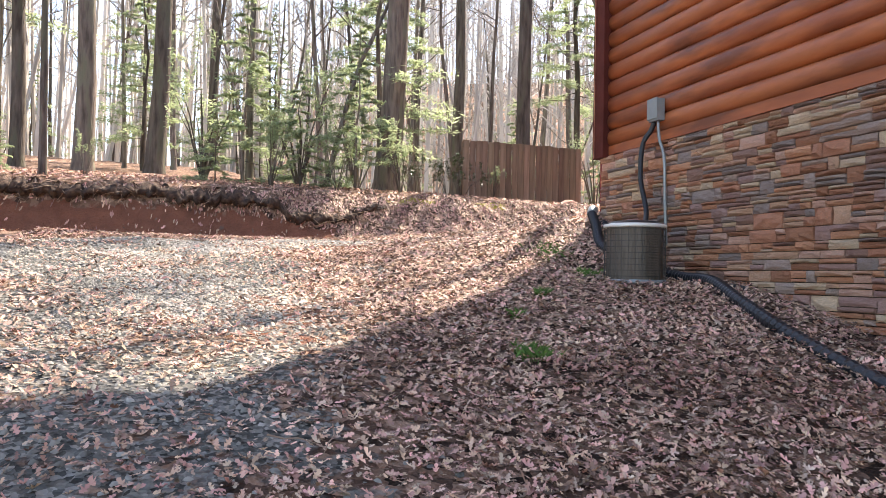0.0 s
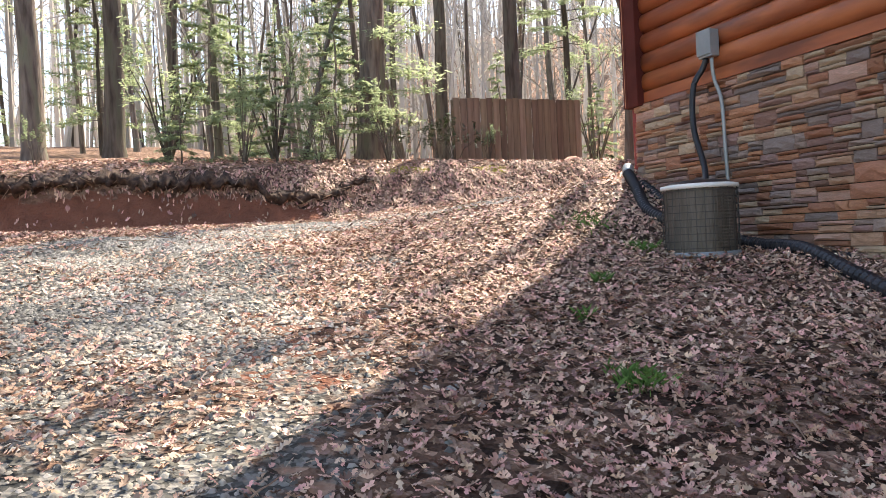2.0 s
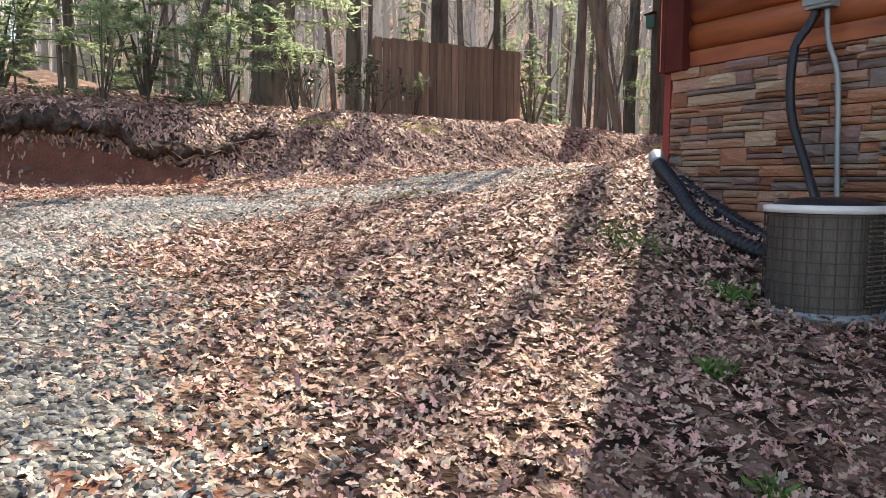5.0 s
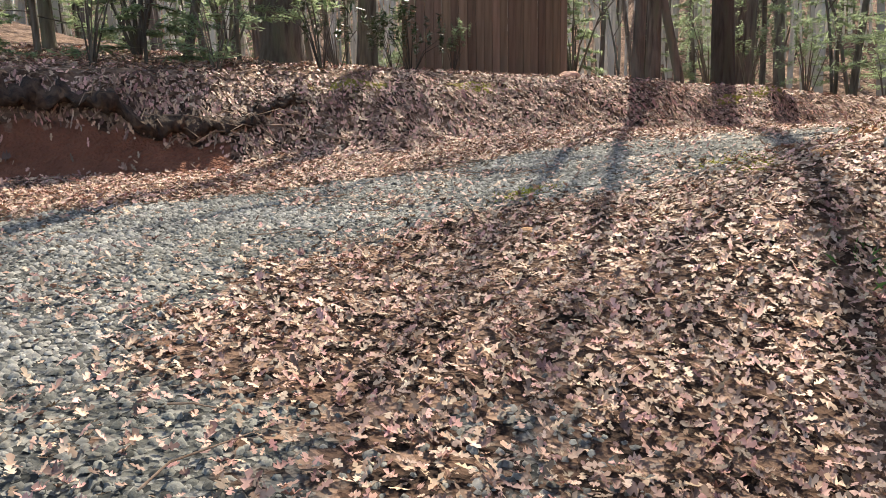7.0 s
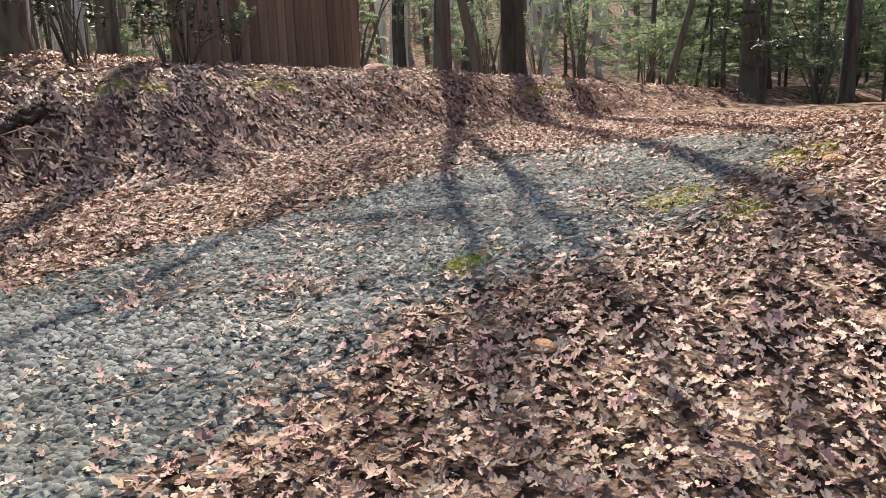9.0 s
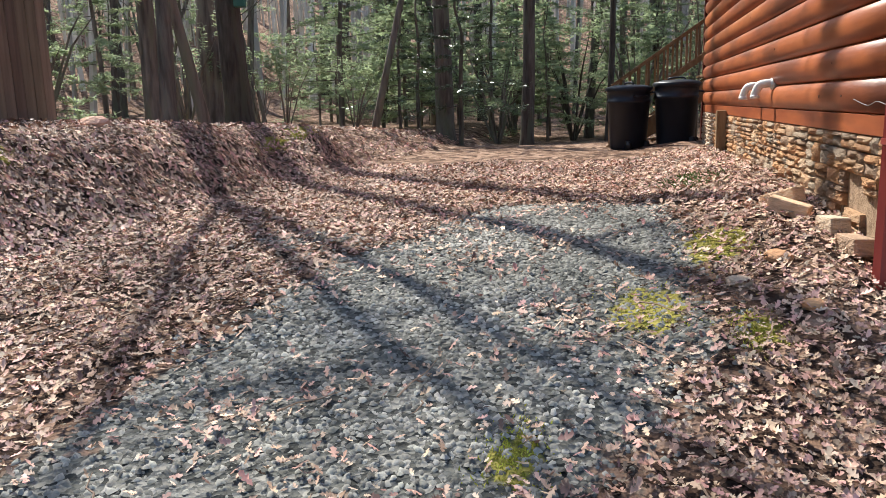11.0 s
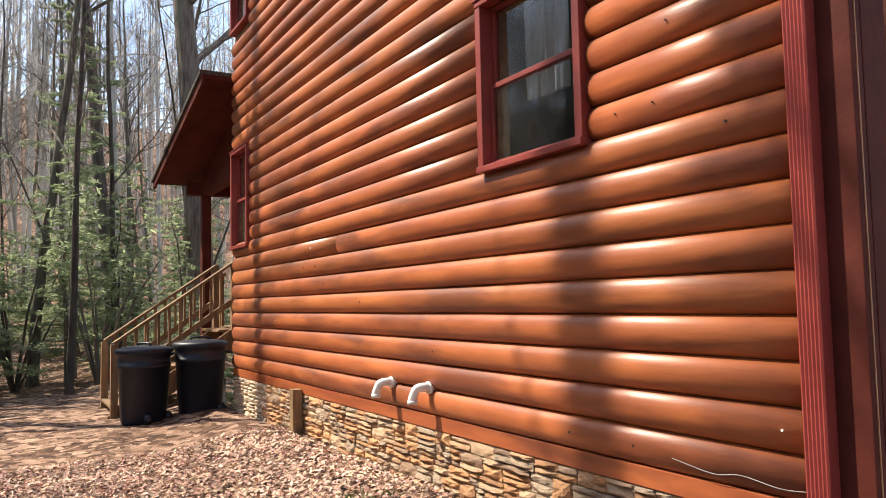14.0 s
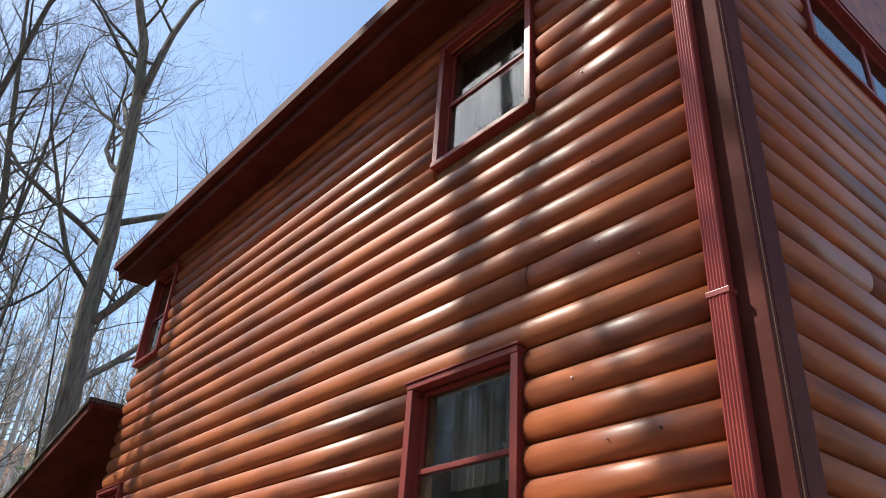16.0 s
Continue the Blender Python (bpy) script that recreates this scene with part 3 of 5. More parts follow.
def window(name, m, u0, u1, z0, z1, label, bar=True, curtains=True, mullion=False):
    w = empty(name, m, label, "window", kind="structure")
    t = 0.058
    for nm, b in (("frame_jamb", box(u0 - t + 0.015, u0 + 0.02, -0.02, 0.085, z0, z1, 0.006)), ("frame_jamb", box(u1 - 0.02, u1 + t - 0.015, -0.02, 0.085, z0, z1, 0.006)),
                  ("frame_head", box(u0 - t + 0.015, u1 + t - 0.015, -0.02, 0.09, z1, z1 + t - 0.015, 0.006)), ("window_sill", box(u0 - t + 0.015, u1 + t - 0.015, -0.02, 0.1, z0 - t + 0.015, z0, 0.006)),
                  ("drip_cap", box(u0 - t, u1 + t, -0.01, 0.1, z1 + t - 0.013, z1 + t, 0.003))):
        part(nm, mesh_of(nm, *b, TRIM), w)
    zm = (z0 + z1) / 2 - 0.02
    s = 0.035
    panes = [(u0 + 0.02, u1 - 0.02, zm, z1, -0.035), (u0 + 0.02, u1 - 0.02, z0, zm + 0.03, -0.005)] if bar else [(u0 + 0.02, (u0 + u1) / 2, z0, z1, -0.01), ((u0 + u1) / 2, u1 - 0.02, z0, z1, -0.01)]
    for a, b, c, d, v in panes:
        sash = part("sash", mesh_of("sash", *joined([box(a, a + s, v - 0.02, v + 0.02, c, d, 0.003), box(b - s, b, v - 0.02, v + 0.02, c, d, 0.003), box(a + s, b - s, v - 0.02, v + 0.02, c, c + s, 0.003), box(a + s, b - s, v - 0.02, v + 0.02, d - s, d, 0.003)]), TRIM), w)
        g = part("pane", mesh_of("pane", *box(a + s - 0.004, b - s + 0.004, v - 0.003, v + 0.003, c + s - 0.004, d - s + 0.004), GLASS), sash)
        g.visible_shadow = False
    if curtains:
        for a, b in ((u0 + 0.05, u0 + 0.42), (u1 - 0.5, u1 - 0.05)):
            vs, fs, n = [], [], 40
            for i in range(n + 1):
                u = a + (b - a) * i / n
                v = -0.3 + 0.03 * math.sin(i * 1.35) + 0.008 * math.sin(i * 3.1)
                vs += [(u, v, z0 - 0.1 if not bar else zm - 0.05), (u, v, z1 + 0.05), (u, v - 0.006, z0 - 0.1 if not bar else zm - 0.05), (u, v - 0.006, z1 + 0.05)]
            for i in range(n):
                k = i * 4
                fs += [(k, k + 4, k + 5, k + 1), (k + 3, k + 7, k + 6, k + 2), (k + 1, k + 5, k + 7, k + 3), (k + 2, k + 6, k + 4, k)]
            part("curtain", mesh_of("curtain", vs, fs, CURTAIN), w, "pale gathered curtain behind the pane")
    return w


for i, (a, b, c, d) in enumerate(WIN_B):
    window(f"window_{i + 1}", M_B, a, b, c, min(d, TOP - 0.09), "red-framed sash window with dark glass in log wall", curtains=i in (0, 1))
window("window_5", M_A, *WIN_A[0][:3], TOP - 0.06, "wide red-framed window with dark glass in side wall", bar=False, curtains=False)

# ---- loose fittings on the walls ----


def elbow(x, z):
    p = empty("vent_pipe", pose(x, 0.05, z), "white plastic elbow pipe out of the log wall", "pipe")
    pts = curve_points([(0, -0.06, 0.03), (0, 0.04, 0.035), (0.02, 0.1, 0.02), (0.03, 0.13, -0.05), (0.03, 0.13, -0.075)], 5)
    part("elbow", mesh_of("elbow", *tube(pts, 0.034, 14), WHITE, True), p)
    part("collar", mesh_of("collar", *tube([(0.03, 0.13, -0.06), (0.03, 0.13, -0.09)], 0.04, 14), WHITE, True), p)
    part("flange", mesh_of("flange", *tube([(0, -0.02, 0.03), (0, 0.012, 0.03)], 0.048, 14), WHITE, True), p)


elbow(4.01, 0.27)
elbow(3.36, 0.28)
stub = empty("stub_post", pose(6.28, 0.1, on_ground(6.28, 0.1)), "short square wooden post beside the stone footing", "post")
part("post", mesh_of("post", *box(-0.06, 0.06, -0.055, 0.055, -0.1, 0.5, 0.008), DECK), stub)

cable = empty("thin_cable", pose(0, 0, 0), "thin pale cable stuck along the lowest log", "cable")
part("strand", mesh_of("strand", *tube(curve_points([(0.12, 0.066, 0.17), (0.3, 0.064, 0.15), (0.5, 0.066, 0.17), (0.66, 0.064, 0.15), (0.9, 0.066, 0.18)], 6), 0.0022, 5), CURTAIN), cable)
knots = empty("log_marks", pose(0, 0, 0), "dark nail holes and pale chips on the logs", "marks", kind="stuff")
kr = random.Random(9)
for mat_, count, size in ((BLACK, 46, 0.006), (WHITE, 16, 0.006)):
    pieces = []
    for i in range(count):
        u, k = kr.uniform(0.2, 7.5), kr.randrange(0, 28)
        if any(a - 0.1 < u < b + 0.1 and c - 0.15 < 0.1 + k * PITCH + 0.1 < d + 0.15 for a, b, c, d in WIN_B):
            continue
        s = size * kr.uniform(0.6, 1.6)
        pieces.append(tube([(u, 0.057, 0.1 + k * PITCH + 0.1), (u, 0.064, 0.1 + k * PITCH + 0.1)], s, 6))
    part("mark", mesh_of("mark", *joined(pieces), mat_), knots)

# utility box, hose and conduit
ub = empty("disconnect_box", pose(-0.06, -1.23, 0.19), "small grey electrical disconnect box on log wall", "electrical box")
part("case", mesh_of("case", *box(-0.085, 0.0, -0.085, 0.085, 0, 0.23, 0.006), GREY_METAL), ub)
part("cover", mesh_of("cover", *box(-0.1, -0.086, -0.09, 0.09, 0.02, 0.235, 0.004), GREY_METAL), ub)
part("hub", mesh_of("hub", *tube([(-0.05, 0.03, 0.0), (-0.05, 0.03, -0.04)], 0.022, 10), BLACK, True), ub)
hose = empty("flexible_conduit", pose(0, 0, 0), "thick black flexible hose from box to condenser", "hose")
part("hose", mesh_of("hose", *tube(curve_points([(-0.11, -1.2, 0.18), (-0.13, -1.17, 0.1), (-0.2, -1.13, -0.05), (-0.24, -1.16, -0.4), (-0.26, -1.3, -0.75), (-0.42, -1.5, -0.97)], 8), 0.026, 10), BLACK, True), hose)
cond = empty("grey_conduit", pose(0, 0, 0), "thin grey conduit running down the stone wall", "conduit")
part("conduit", mesh_of("conduit", *tube(curve_points([(-0.11, -1.27, 0.18), (-0.1, -1.28, 0.0), (-0.075, -1.33, -0.2), (-0.075, -1.35, -0.6), (-0.07, -1.37, -1.1)], 6), 0.016, 8), GREY_METAL, True), cond)


def condenser(x, y, z):
    ac = empty("air_conditioner", pose(x, y, z, 0, 0, 20), "round grey condenser unit with wire grille", "air conditioner")
    R, H = 0.285, 0.56
    n = 48

    def ring(r, z0, z1, th):
        vs, fs = lathe([(r - th, z0), (r, z0), (r, z1), (r - th, z1), (r - th, z0)], n)
        return vs, fs
    part("coil", mesh_of("coil", *lathe([(R - 0.02, 0.03), (R - 0.02, H - 0.03)], n), FIN, True), ac)
    part("base_pan", mesh_of("base_pan", *lathe([(0.0, 0.0), (R + 0.008, 0.0), (R + 0.008, 0.05), (R - 0.03, 0.05)], n), GREY_METAL, True), ac)
    part("top_rim", mesh_of("top_rim", *lathe([(R - 0.04, H - 0.025), (R + 0.01, H - 0.025), (R + 0.01, H + 0.006), (R - 0.03, H + 0.014)], n), WHITE, True), ac, "pale painted top rim")
    part("top", mesh_of("top", *lathe([(R - 0.028, H + 0.012), (R - 0.07, H + 0.035), (0.1, H + 0.05), (0.0, H + 0.05)], n), BLACK, True), ac, "black domed fan guard")
    for i in range(28):
        w = 2 * math.pi * i / 28
        p = (R * math.cos(w), R * math.sin(w))
        part("grille_wire", mesh_of("grille_wire", *tube([(*p, 0.04), (*p, H - 0.02)], 0.0032, 5), WIRE), ac)
    for k in range(9):
        zz = 0.075 + k * 0.055
        part("grille_ring", mesh_of("grille_ring", *ring(R + 0.003, zz, zz + 0.006, 0.006), WIRE), ac)
    for i in range(18):
        part("louvre", mesh_of("louvre", *moved(box(R - 0.01, R + 0.004, -0.07, 0.07, 0.09 + i * 0.024, 0.1 + i * 0.024, 0.002), pose(0, 0, 0, 0, 0, 250)), FIN), ac)
    return ac


condenser(-0.63, -1.68, -1.5)


def drain(name, pts, r, label, tip):
    d = empty(name, pose(0, 0, 0), label, "drain pipe")
    line = curve_points(pts, 26)
    part("corrugated_hose", mesh_of("corrugated_hose", *tube(line, [r * (1.0 if i % 2 else 0.84) for i in range(len(line))], 14), BLACK), d)
    if tip:
        part("end", mesh_of("end", *tube(curve_points(tip, 4), r * 1.05, 14), GREY_METAL, True), d, "pale metal pipe end")


def gp(x, y, dz):
    return (x, y, on_ground(x, y, dz))


drain("drain_pipe", [gp(-0.16, -0.02, 0.06), gp(-0.26, -0.3, 0.05), gp(-0.42, -0.7, 0.05), gp(-0.42, -1.2, 0.05), gp(-0.2, -1.75, 0.05), gp(-0.28, -2.35, 0.05), gp(-0.5, -3.0, 0.04), gp(-0.72, -3.8, 0.04), gp(-0.9, -4.8, 0.03), gp(-1.0, -6.5, 0.03)], 0.055, "black corrugated drain pipe on leaf litter", [gp(-0.16, -0.02, 0.06), gp(-0.13, 0.02, 0.075), gp(-0.1, 0.06, 0.085)])
# a sunken hose shape stands in for flat black fabric along the wall
drain("drain_pipe", [gp(-0.09, -0.15, -0.01), gp(-0.12, -0.6, 0.0), gp(-0.11, -1.1, -0.01), gp(-0.12, -1.8, 0.0), gp(-0.1, -2.6, -0.02)], 0.055, "flat black fabric half buried at the wall foot, shaped as a hose", None)

# ---- bins and porch ----


def bin_(x, y, turn, sunk=0.0):
    z = on_ground(x, y) - sunk
    b = empty("trash_bin", pose(x, y, z, 0, 0, turn), "dark blue-black plastic trash bin with lid", "trash bin", "bins beside the steps")
    b.scale = (1.13, 1.13, 1.04)
    n = 28
    part("body", mesh_of("body", *lathe([(0.0, 0.02), (0.25, 0.0), (0.262, 0.03), (0.3, 0.72), (0.312, 0.725), (0.312, 0.765), (0.302, 0.77), (0.306, 0.9), (0.325, 0.905), (0.325, 0.93), (0.29, 0.93)], n), BIN, True), b)
    part("lid", mesh_of("lid", *lathe([(0.335, 0.925), (0.338, 0.955), (0.31, 0.975), (0.2, 1.0), (0.0, 1.012)], n), BIN, True), b)
    part("lid_handle", mesh_of("lid_handle", *tube(curve_points([(-0.12, 0, 1.0), (-0.09, 0, 1.035), (0.09, 0, 1.035), (0.12, 0, 1.0)], 5), 0.014, 8), BIN, True), b)
    for s in (1, -1):
        part("handle", mesh_of("handle", *tube(curve_points([(0.31, -0.09 * s, 0.83), (0.37, -0.07 * s, 0.82), (0.37, 0.07 * s, 0.82), (0.31, 0.09 * s, 0.83)], 5), 0.013, 8), BIN, True), b, m=pose(0, 0, 0, 0, 0, 0 if s > 0 else 180))
        part("wheel", mesh_of("wheel", *tube([(-0.24, 0.12 * s, 0.07), (-0.24, 0.17 * s, 0.07)], 0.07, 16), BLACK, True), b)


bin_(9.48, 1.17, 30)
bin_(9.43, 0.42, 80, 0.07)

stairs = empty("porch_steps", pose(0.13, 0, 0), "weathered wooden porch steps with railings", "stairs")
Z0 = -0.62
for i in range(7):
    part("tread", mesh_of("tread", *box(10.25, 11.35, 1.5 - 0.26 * i - 0.3, 1.5 - 0.26 * i, Z0 + 0.175 * (i + 1) - 0.04, Z0 + 0.175 * (i + 1), 0.005), DECK), stairs)
for x in (10.2, 11.4):
    part("stringer", mesh_of("stringer", *moved(box(-0.02, 0.02, -1.15, 1.1, -0.14, 0.14), pose(x, 0.55, Z0 + 0.52, -34)), DECK), stairs)
    part("newel_post", mesh_of("newel_post", *box(x - 0.05, x + 0.05, 1.4, 1.5, Z0 - 0.1, 0.44, 0.006), DECK), stairs)
    part("newel_post", mesh_of("newel_post", *box(x - 0.05, x + 0.05, -0.35, -0.25, 0.4, 1.66, 0.006), DECK), stairs)
    part("handrail", mesh_of("handrail", *moved(box(-0.07, 0.07, -1.07, 1.07, -0.02, 0.02, 0.005), pose(x, 0.58, 1.06, -34.5)), DECK), stairs)
    part("lower_rail", mesh_of("lower_rail", *moved(box(-0.02, 0.02, -1.05, 1.03, -0.045, 0.045, 0.005), pose(x, 0.58, 0.46, -34.5)), DECK), stairs)
    for i in range(10):
        y = 1.3 - i * 0.155
        zc = 1.06 + (0.58 - y) * 0.687
        part("baluster", mesh_of("baluster", *box(x - 0.018, x + 0.018, y - 0.018, y + 0.018, zc - 0.66, zc - 0.02), DECK), stairs)
porch = empty("porch", pose(0.13, 0, 0), "dark wooden porch with shed roof at house end", "porch")
for i in range(24):
    part("deck_board", mesh_of("deck_board", *box(9.01, 12.6, -0.45 - 0.15 * i - 0.142, -0.45 - 0.15 * i, 0.58, 0.615, 0.003), DECK), porch)
for y in (-0.4, -3.9):
    part("porch_post", mesh_of("porch_post", *box(12.24, 12.4, y - 0.02, y + 0.14, -0.95, 3.0, 0.008), DARK_SHADED_TRIM), porch)
part("porch_beam", mesh_of("porch_beam", *box(12.22, 12.42, -4.2, -0.0, 3.0, 3.24, 0.005), DARK_SHADED_TRIM), porch)
part("end_beam", mesh_of("end_beam", *box(9.01, 12.2, -0.4, -0.24, 2.98, 3.22, 0.005), DARK_SHADED_TRIM), porch)


def slab(x0, z0, x1, z1, y0, y1, th):
    vs = [(x, y, z) for x, z in ((x0, z0), (x0, z0 + th), (x1, z1), (x1, z1 + th)) for y in (y0, y1)]
    return vs, [(0, 4, 5, 1), (2, 3, 7, 6), (0, 2, 6, 4), (1, 5, 7, 3), (0, 1, 3, 2), (4, 6, 7, 5)]


part("porch_ceiling", mesh_of("porch_ceiling", *slab(9.01, 4.22, 12.95, 3.26, -4.6, 0.42, 0.05), DARK_SHADED_TRIM), porch)
part("porch_shingles", mesh_of("porch_shingles", *slab(9.01, 4.28, 13.05, 3.3, -4.7, 0.5, 0.06), ROOF), porch)
part("fascia", mesh_of("fascia", *slab(9.01, 4.14, 13.0, 3.17, 0.43, 0.47, 0.14), DARK_SHADED_TRIM), porch)
part("gable_infill", mesh_of("gable_infill", [(9.01, -0.32, 3.23), (12.3, -0.32, 3.23), (12.3, -0.32, 3.4), (9.01, -0.32, 4.2), (9.01, -0.28, 3.23), (12.3, -0.28, 3.23), (12.3, -0.28, 3.4), (9.01, -0.28, 4.2)], [(0, 1, 2, 3), (7, 6, 5, 4), (0, 4, 5, 1), (1, 5, 6, 2), (2, 6, 7, 3), (3, 7, 4, 0)], DARK_SHADED_TRIM), porch)
for y in (-0.5,):
    part("porch_rail", mesh_of("porch_rail", *box(11.5, 12.2, y, y + 0.09, 1.5, 1.54, 0.004), DECK), porch)
    for i in range(5):
        part("baluster", mesh_of("baluster", *box(11.55 + 0.14 * i, 11.59 + 0.14 * i, y + 0.02, y + 0.06, 0.62, 1.5), DECK), porch)

# ---- board screen in the woods ----
fence = empty("privacy_fence", pose(0, 0, 0), "tall weathered brown board fence panel in woods", "fence")
fr = random.Random(3)
FX0, FX1, FY, FZ0, FZ1 = 0.9, 3.74, 7.42, 0.2, 1.5
board = mesh_of("board", *box(0.0, 0.134, -0.01, 0.01, 0, 1.0, 0.002), FENCE)
for i in range(20):
    x = FX0 + i * 0.1425 + fr.uniform(-0.003, 0.003)
    z = on_ground(x, FY) - 0.05
    b = part("board", board, fence, m=pose(x, FY + fr.uniform(-0.004, 0.004), z, 0, fr.uniform(-0.3, 0.3), fr.uniform(-1, 1)))
    b.scale.z = FZ1 - z + fr.uniform(-0.02, 0.015)
for z in (0.5, 0.95, 1.35):
    part("rail", mesh_of("rail", *box(FX0, FX1, FY + 0.015, FY + 0.055, z, z + 0.09), FENCE), fence)
for x in (FX0 + 0.05, (FX0 + FX1) / 2, FX1 - 0.05):
    part("post", mesh_of("post", *box(x - 0.045, x + 0.045, FY + 0.057, FY + 0.147, -0.1, 1.48), FENCE), fence)

# ---- trees ----


def add_tube(V, F, pts, radii, sides):
    v, f = tube(pts, radii, sides, False)
    o = len(V)
    V.extend(v)
    F.extend([[i + o for i in g] for g in f])


def bare_tree(seed, h, r, first=0.35, lean=0.03, spread=0.3, fork=False, wander=0.035, taper=0.86):
    """A leafless tree: its tapered trunk, and its limbs with twigs."""
    q = random.Random(seed)
    bend = [Vector((0, 0, 0))]
    n = 12
    d = Vector((q.uniform(-lean, lean), q.uniform(-lean, lean), 1))
    for i in range(n):
        d = (d + Vector((q.gauss(0, wander), q.gauss(0, wander), 0))).normalized()
        if fork and i > n * 0.66:
            d = (d + Vector((0.09, 0, 0))).normalized()
        bend.append(bend[-1] + d * h / n)
    rad = [r * (1 - taper * (i / n) ** 0.9) * (1.35 if i == 0 else 1) for i in range(n + 1)]
    tv, tf, cv, cf = [], [], [], []
    first_ring = [bend[0] - Vector((0, 0, 0.4))] + [bend[0] + (bend[1] - bend[0]) * 0.12] + bend[1:]
    add_tube(tv, tf, first_ring, [rad[0] * 1.15, r * 1.05] + rad[1:], 10)

    def limb(start, way, length, rr, depth):
        p, pts, rs = start.copy(), [start.copy()], [rr]
        k = 6 if depth < 2 else 4
        w = way.copy()
        for i in range(k):
            w = (w + Vector((q.gauss(0, 0.16), q.gauss(0, 0.16), q.gauss(0.07, 0.1)))).normalized()
            p = p + w * length / k
            pts.append(p.copy())
            rs.append(max(rr * (1 - 0.85 * (i + 1) / k), 0.0025))
        add_tube(cv, cf, pts, rs, (6, 4, 3, 3)[depth])
        if depth < 2 or (depth == 2 and q.random() < 0.3):
            for i in range(1, len(pts)):
                for _ in range(1 if q.random() < 0.7 else 2):
                    side = Vector((q.gauss(0, 1), q.gauss(0, 1), q.gauss(0.25, 0.5))).normalized()
                    limb(pts[i], (w * 0.8 + side).normalized(), length * q.uniform(0.35, 0.6), rs[i] * 0.5, depth + 1)

    count = int(7 + h * 0.35)
    for i in range(count):
        t = first + (0.97 - first) * (i + q.random()) / count
        s = min(int(t * n), n - 1)
        p = bend[s].lerp(bend[s + 1], t * n - s)
        a = q.uniform(0, 2 * math.pi)
        way = Vector((math.cos(a), math.sin(a), q.uniform(0.35, 1.1))).normalized()
        limb(p, way, h * spread * (1.1 - 0.75 * t) * q.uniform(0.6, 1.2), rad[s] * q.uniform(0.32, 0.5), 0)
    if fork:
        s = int(n * 0.72)
        limb(bend[s], Vector((-0.25, 0.1, 1)).normalized(), h * 0.3, rad[s] * 0.8, 0)
    return mesh_of("trunk", tv, tf, BARK, True), mesh_of("crown", cv, cf, BARK)


def needle_cloud(q, V, F, centre, way, length, size, count):
    for _ in range(count):
        t = q.random()
        c = centre + way * length * t + Vector((q.gauss(0, 0.1), q.gauss(0, 0.1), q.gauss(-0.02, 0.05))) * length * (0.5 + t * 0.4)
        a = Vector((q.gauss(0, 1), q.gauss(0, 1), q.gauss(-0.1, 0.35))).normalized()
        b = a.cross(Vector((q.gauss(0, 0.4), q.gauss(0, 0.4), 1))).normalized()
        s = size * q.uniform(0.6, 1.4)
        o = len(V)
        V.extend([c - a * s, c + b * s * 0.22, c + a * s, c - b * s * 0.22])
        F.append((o, o + 1, o + 2, o + 3))


def evergreen(seed, h, r, material, low=0.15, wide=0.28, size=0.1, per=26, dense=34):
    q = random.Random(seed)
    pts = [Vector((q.gauss(0, 0.02) * h * (i / 8), q.gauss(0, 0.02) * h * (i / 8), h * i / 8)) for i in range(9)]
    pts[0].z = -0.3
    tv, tf, cv, cf, nv, nf = [], [], [], [], [], []
    add_tube(tv, tf, pts, [r * (1 - 0.88 * i / 8) for i in range(9)], 8)
    for i in range(dense):
        t = low + (0.98 - low) * (i + q.random() * 0.8) / dense
        s = min(int(t * 8), 7)
        p = pts[s].lerp(pts[s + 1], t * 8 - s)
        a = i * 2.4 + q.uniform(-0.5, 0.5)
        L = h * wide * (1.05 - t) * q.uniform(0.5, 1.15)
        way = Vector((math.cos(a), math.sin(a), q.uniform(-0.15, 0.25))).normalized()
        tip = p + way * L - Vector((0, 0, L * 0.12))
        add_tube(cv, cf, [p, p.lerp(tip, 0.5) + Vector((0, 0, 0.04 * L)), tip], [max(r * 0.2 * (1.1 - t), 0.006), 0.007, 0.003], 4)
        needle_cloud(q, nv, nf, p + way * L * 0.25, (tip - p).normalized(), L * 0.8, size, int(per * (0.4 + L)))
    return mesh_of("trunk", tv, tf, BARK, True), mesh_of("branches", cv, cf, BARK), mesh_of("foliage", nv, nf, material)


def shrub(seed, h, w, material, size, count):
    """A low evergreen bush: several stems with leaves in uneven clumps at their ends."""
    q = random.Random(seed)
    tv, tf, nv, nf = [], [], [], []
    for i in range(9):
        a, k = q.uniform(0, 6.28), q.uniform(0.3, 1.0)
        tip = Vector((math.cos(a) * w * k, math.sin(a) * w * k, h * q.uniform(0.45, 1.0)))
        add_tube(tv, tf, [Vector((0, 0, -0.1)), tip * 0.5 + Vector((0, 0, h * 0.1)), tip], [0.012 * h, 0.008 * h, 0.003], 4)
        for _ in range(3):
            c = tip + Vector((q.gauss(0, 0.2 * w), q.gauss(0, 0.2 * w), q.gauss(0, 0.12 * h)))
            needle_cloud(q, nv, nf, c, Vector((0, 0, 1)), h * 0.22, size, count)
    return mesh_of("stem", tv, tf, BARK), mesh_of("leaf_mass", nv, nf, material)


def plant(name, meshes, names, m, label, category, group="", scale=1.0):
    t = empty(name, m @ Matrix.Diagonal((scale, scale, scale, 1)), label, category, group)
    t.scale = (scale,) * 3
    for me, nm in zip(meshes, names):
        p = part(nm, me, t)
        if nm in ("branch_set", "foliage", "leaf_mass", "stem"):
            tagged(p, kind="stuff")
    return t


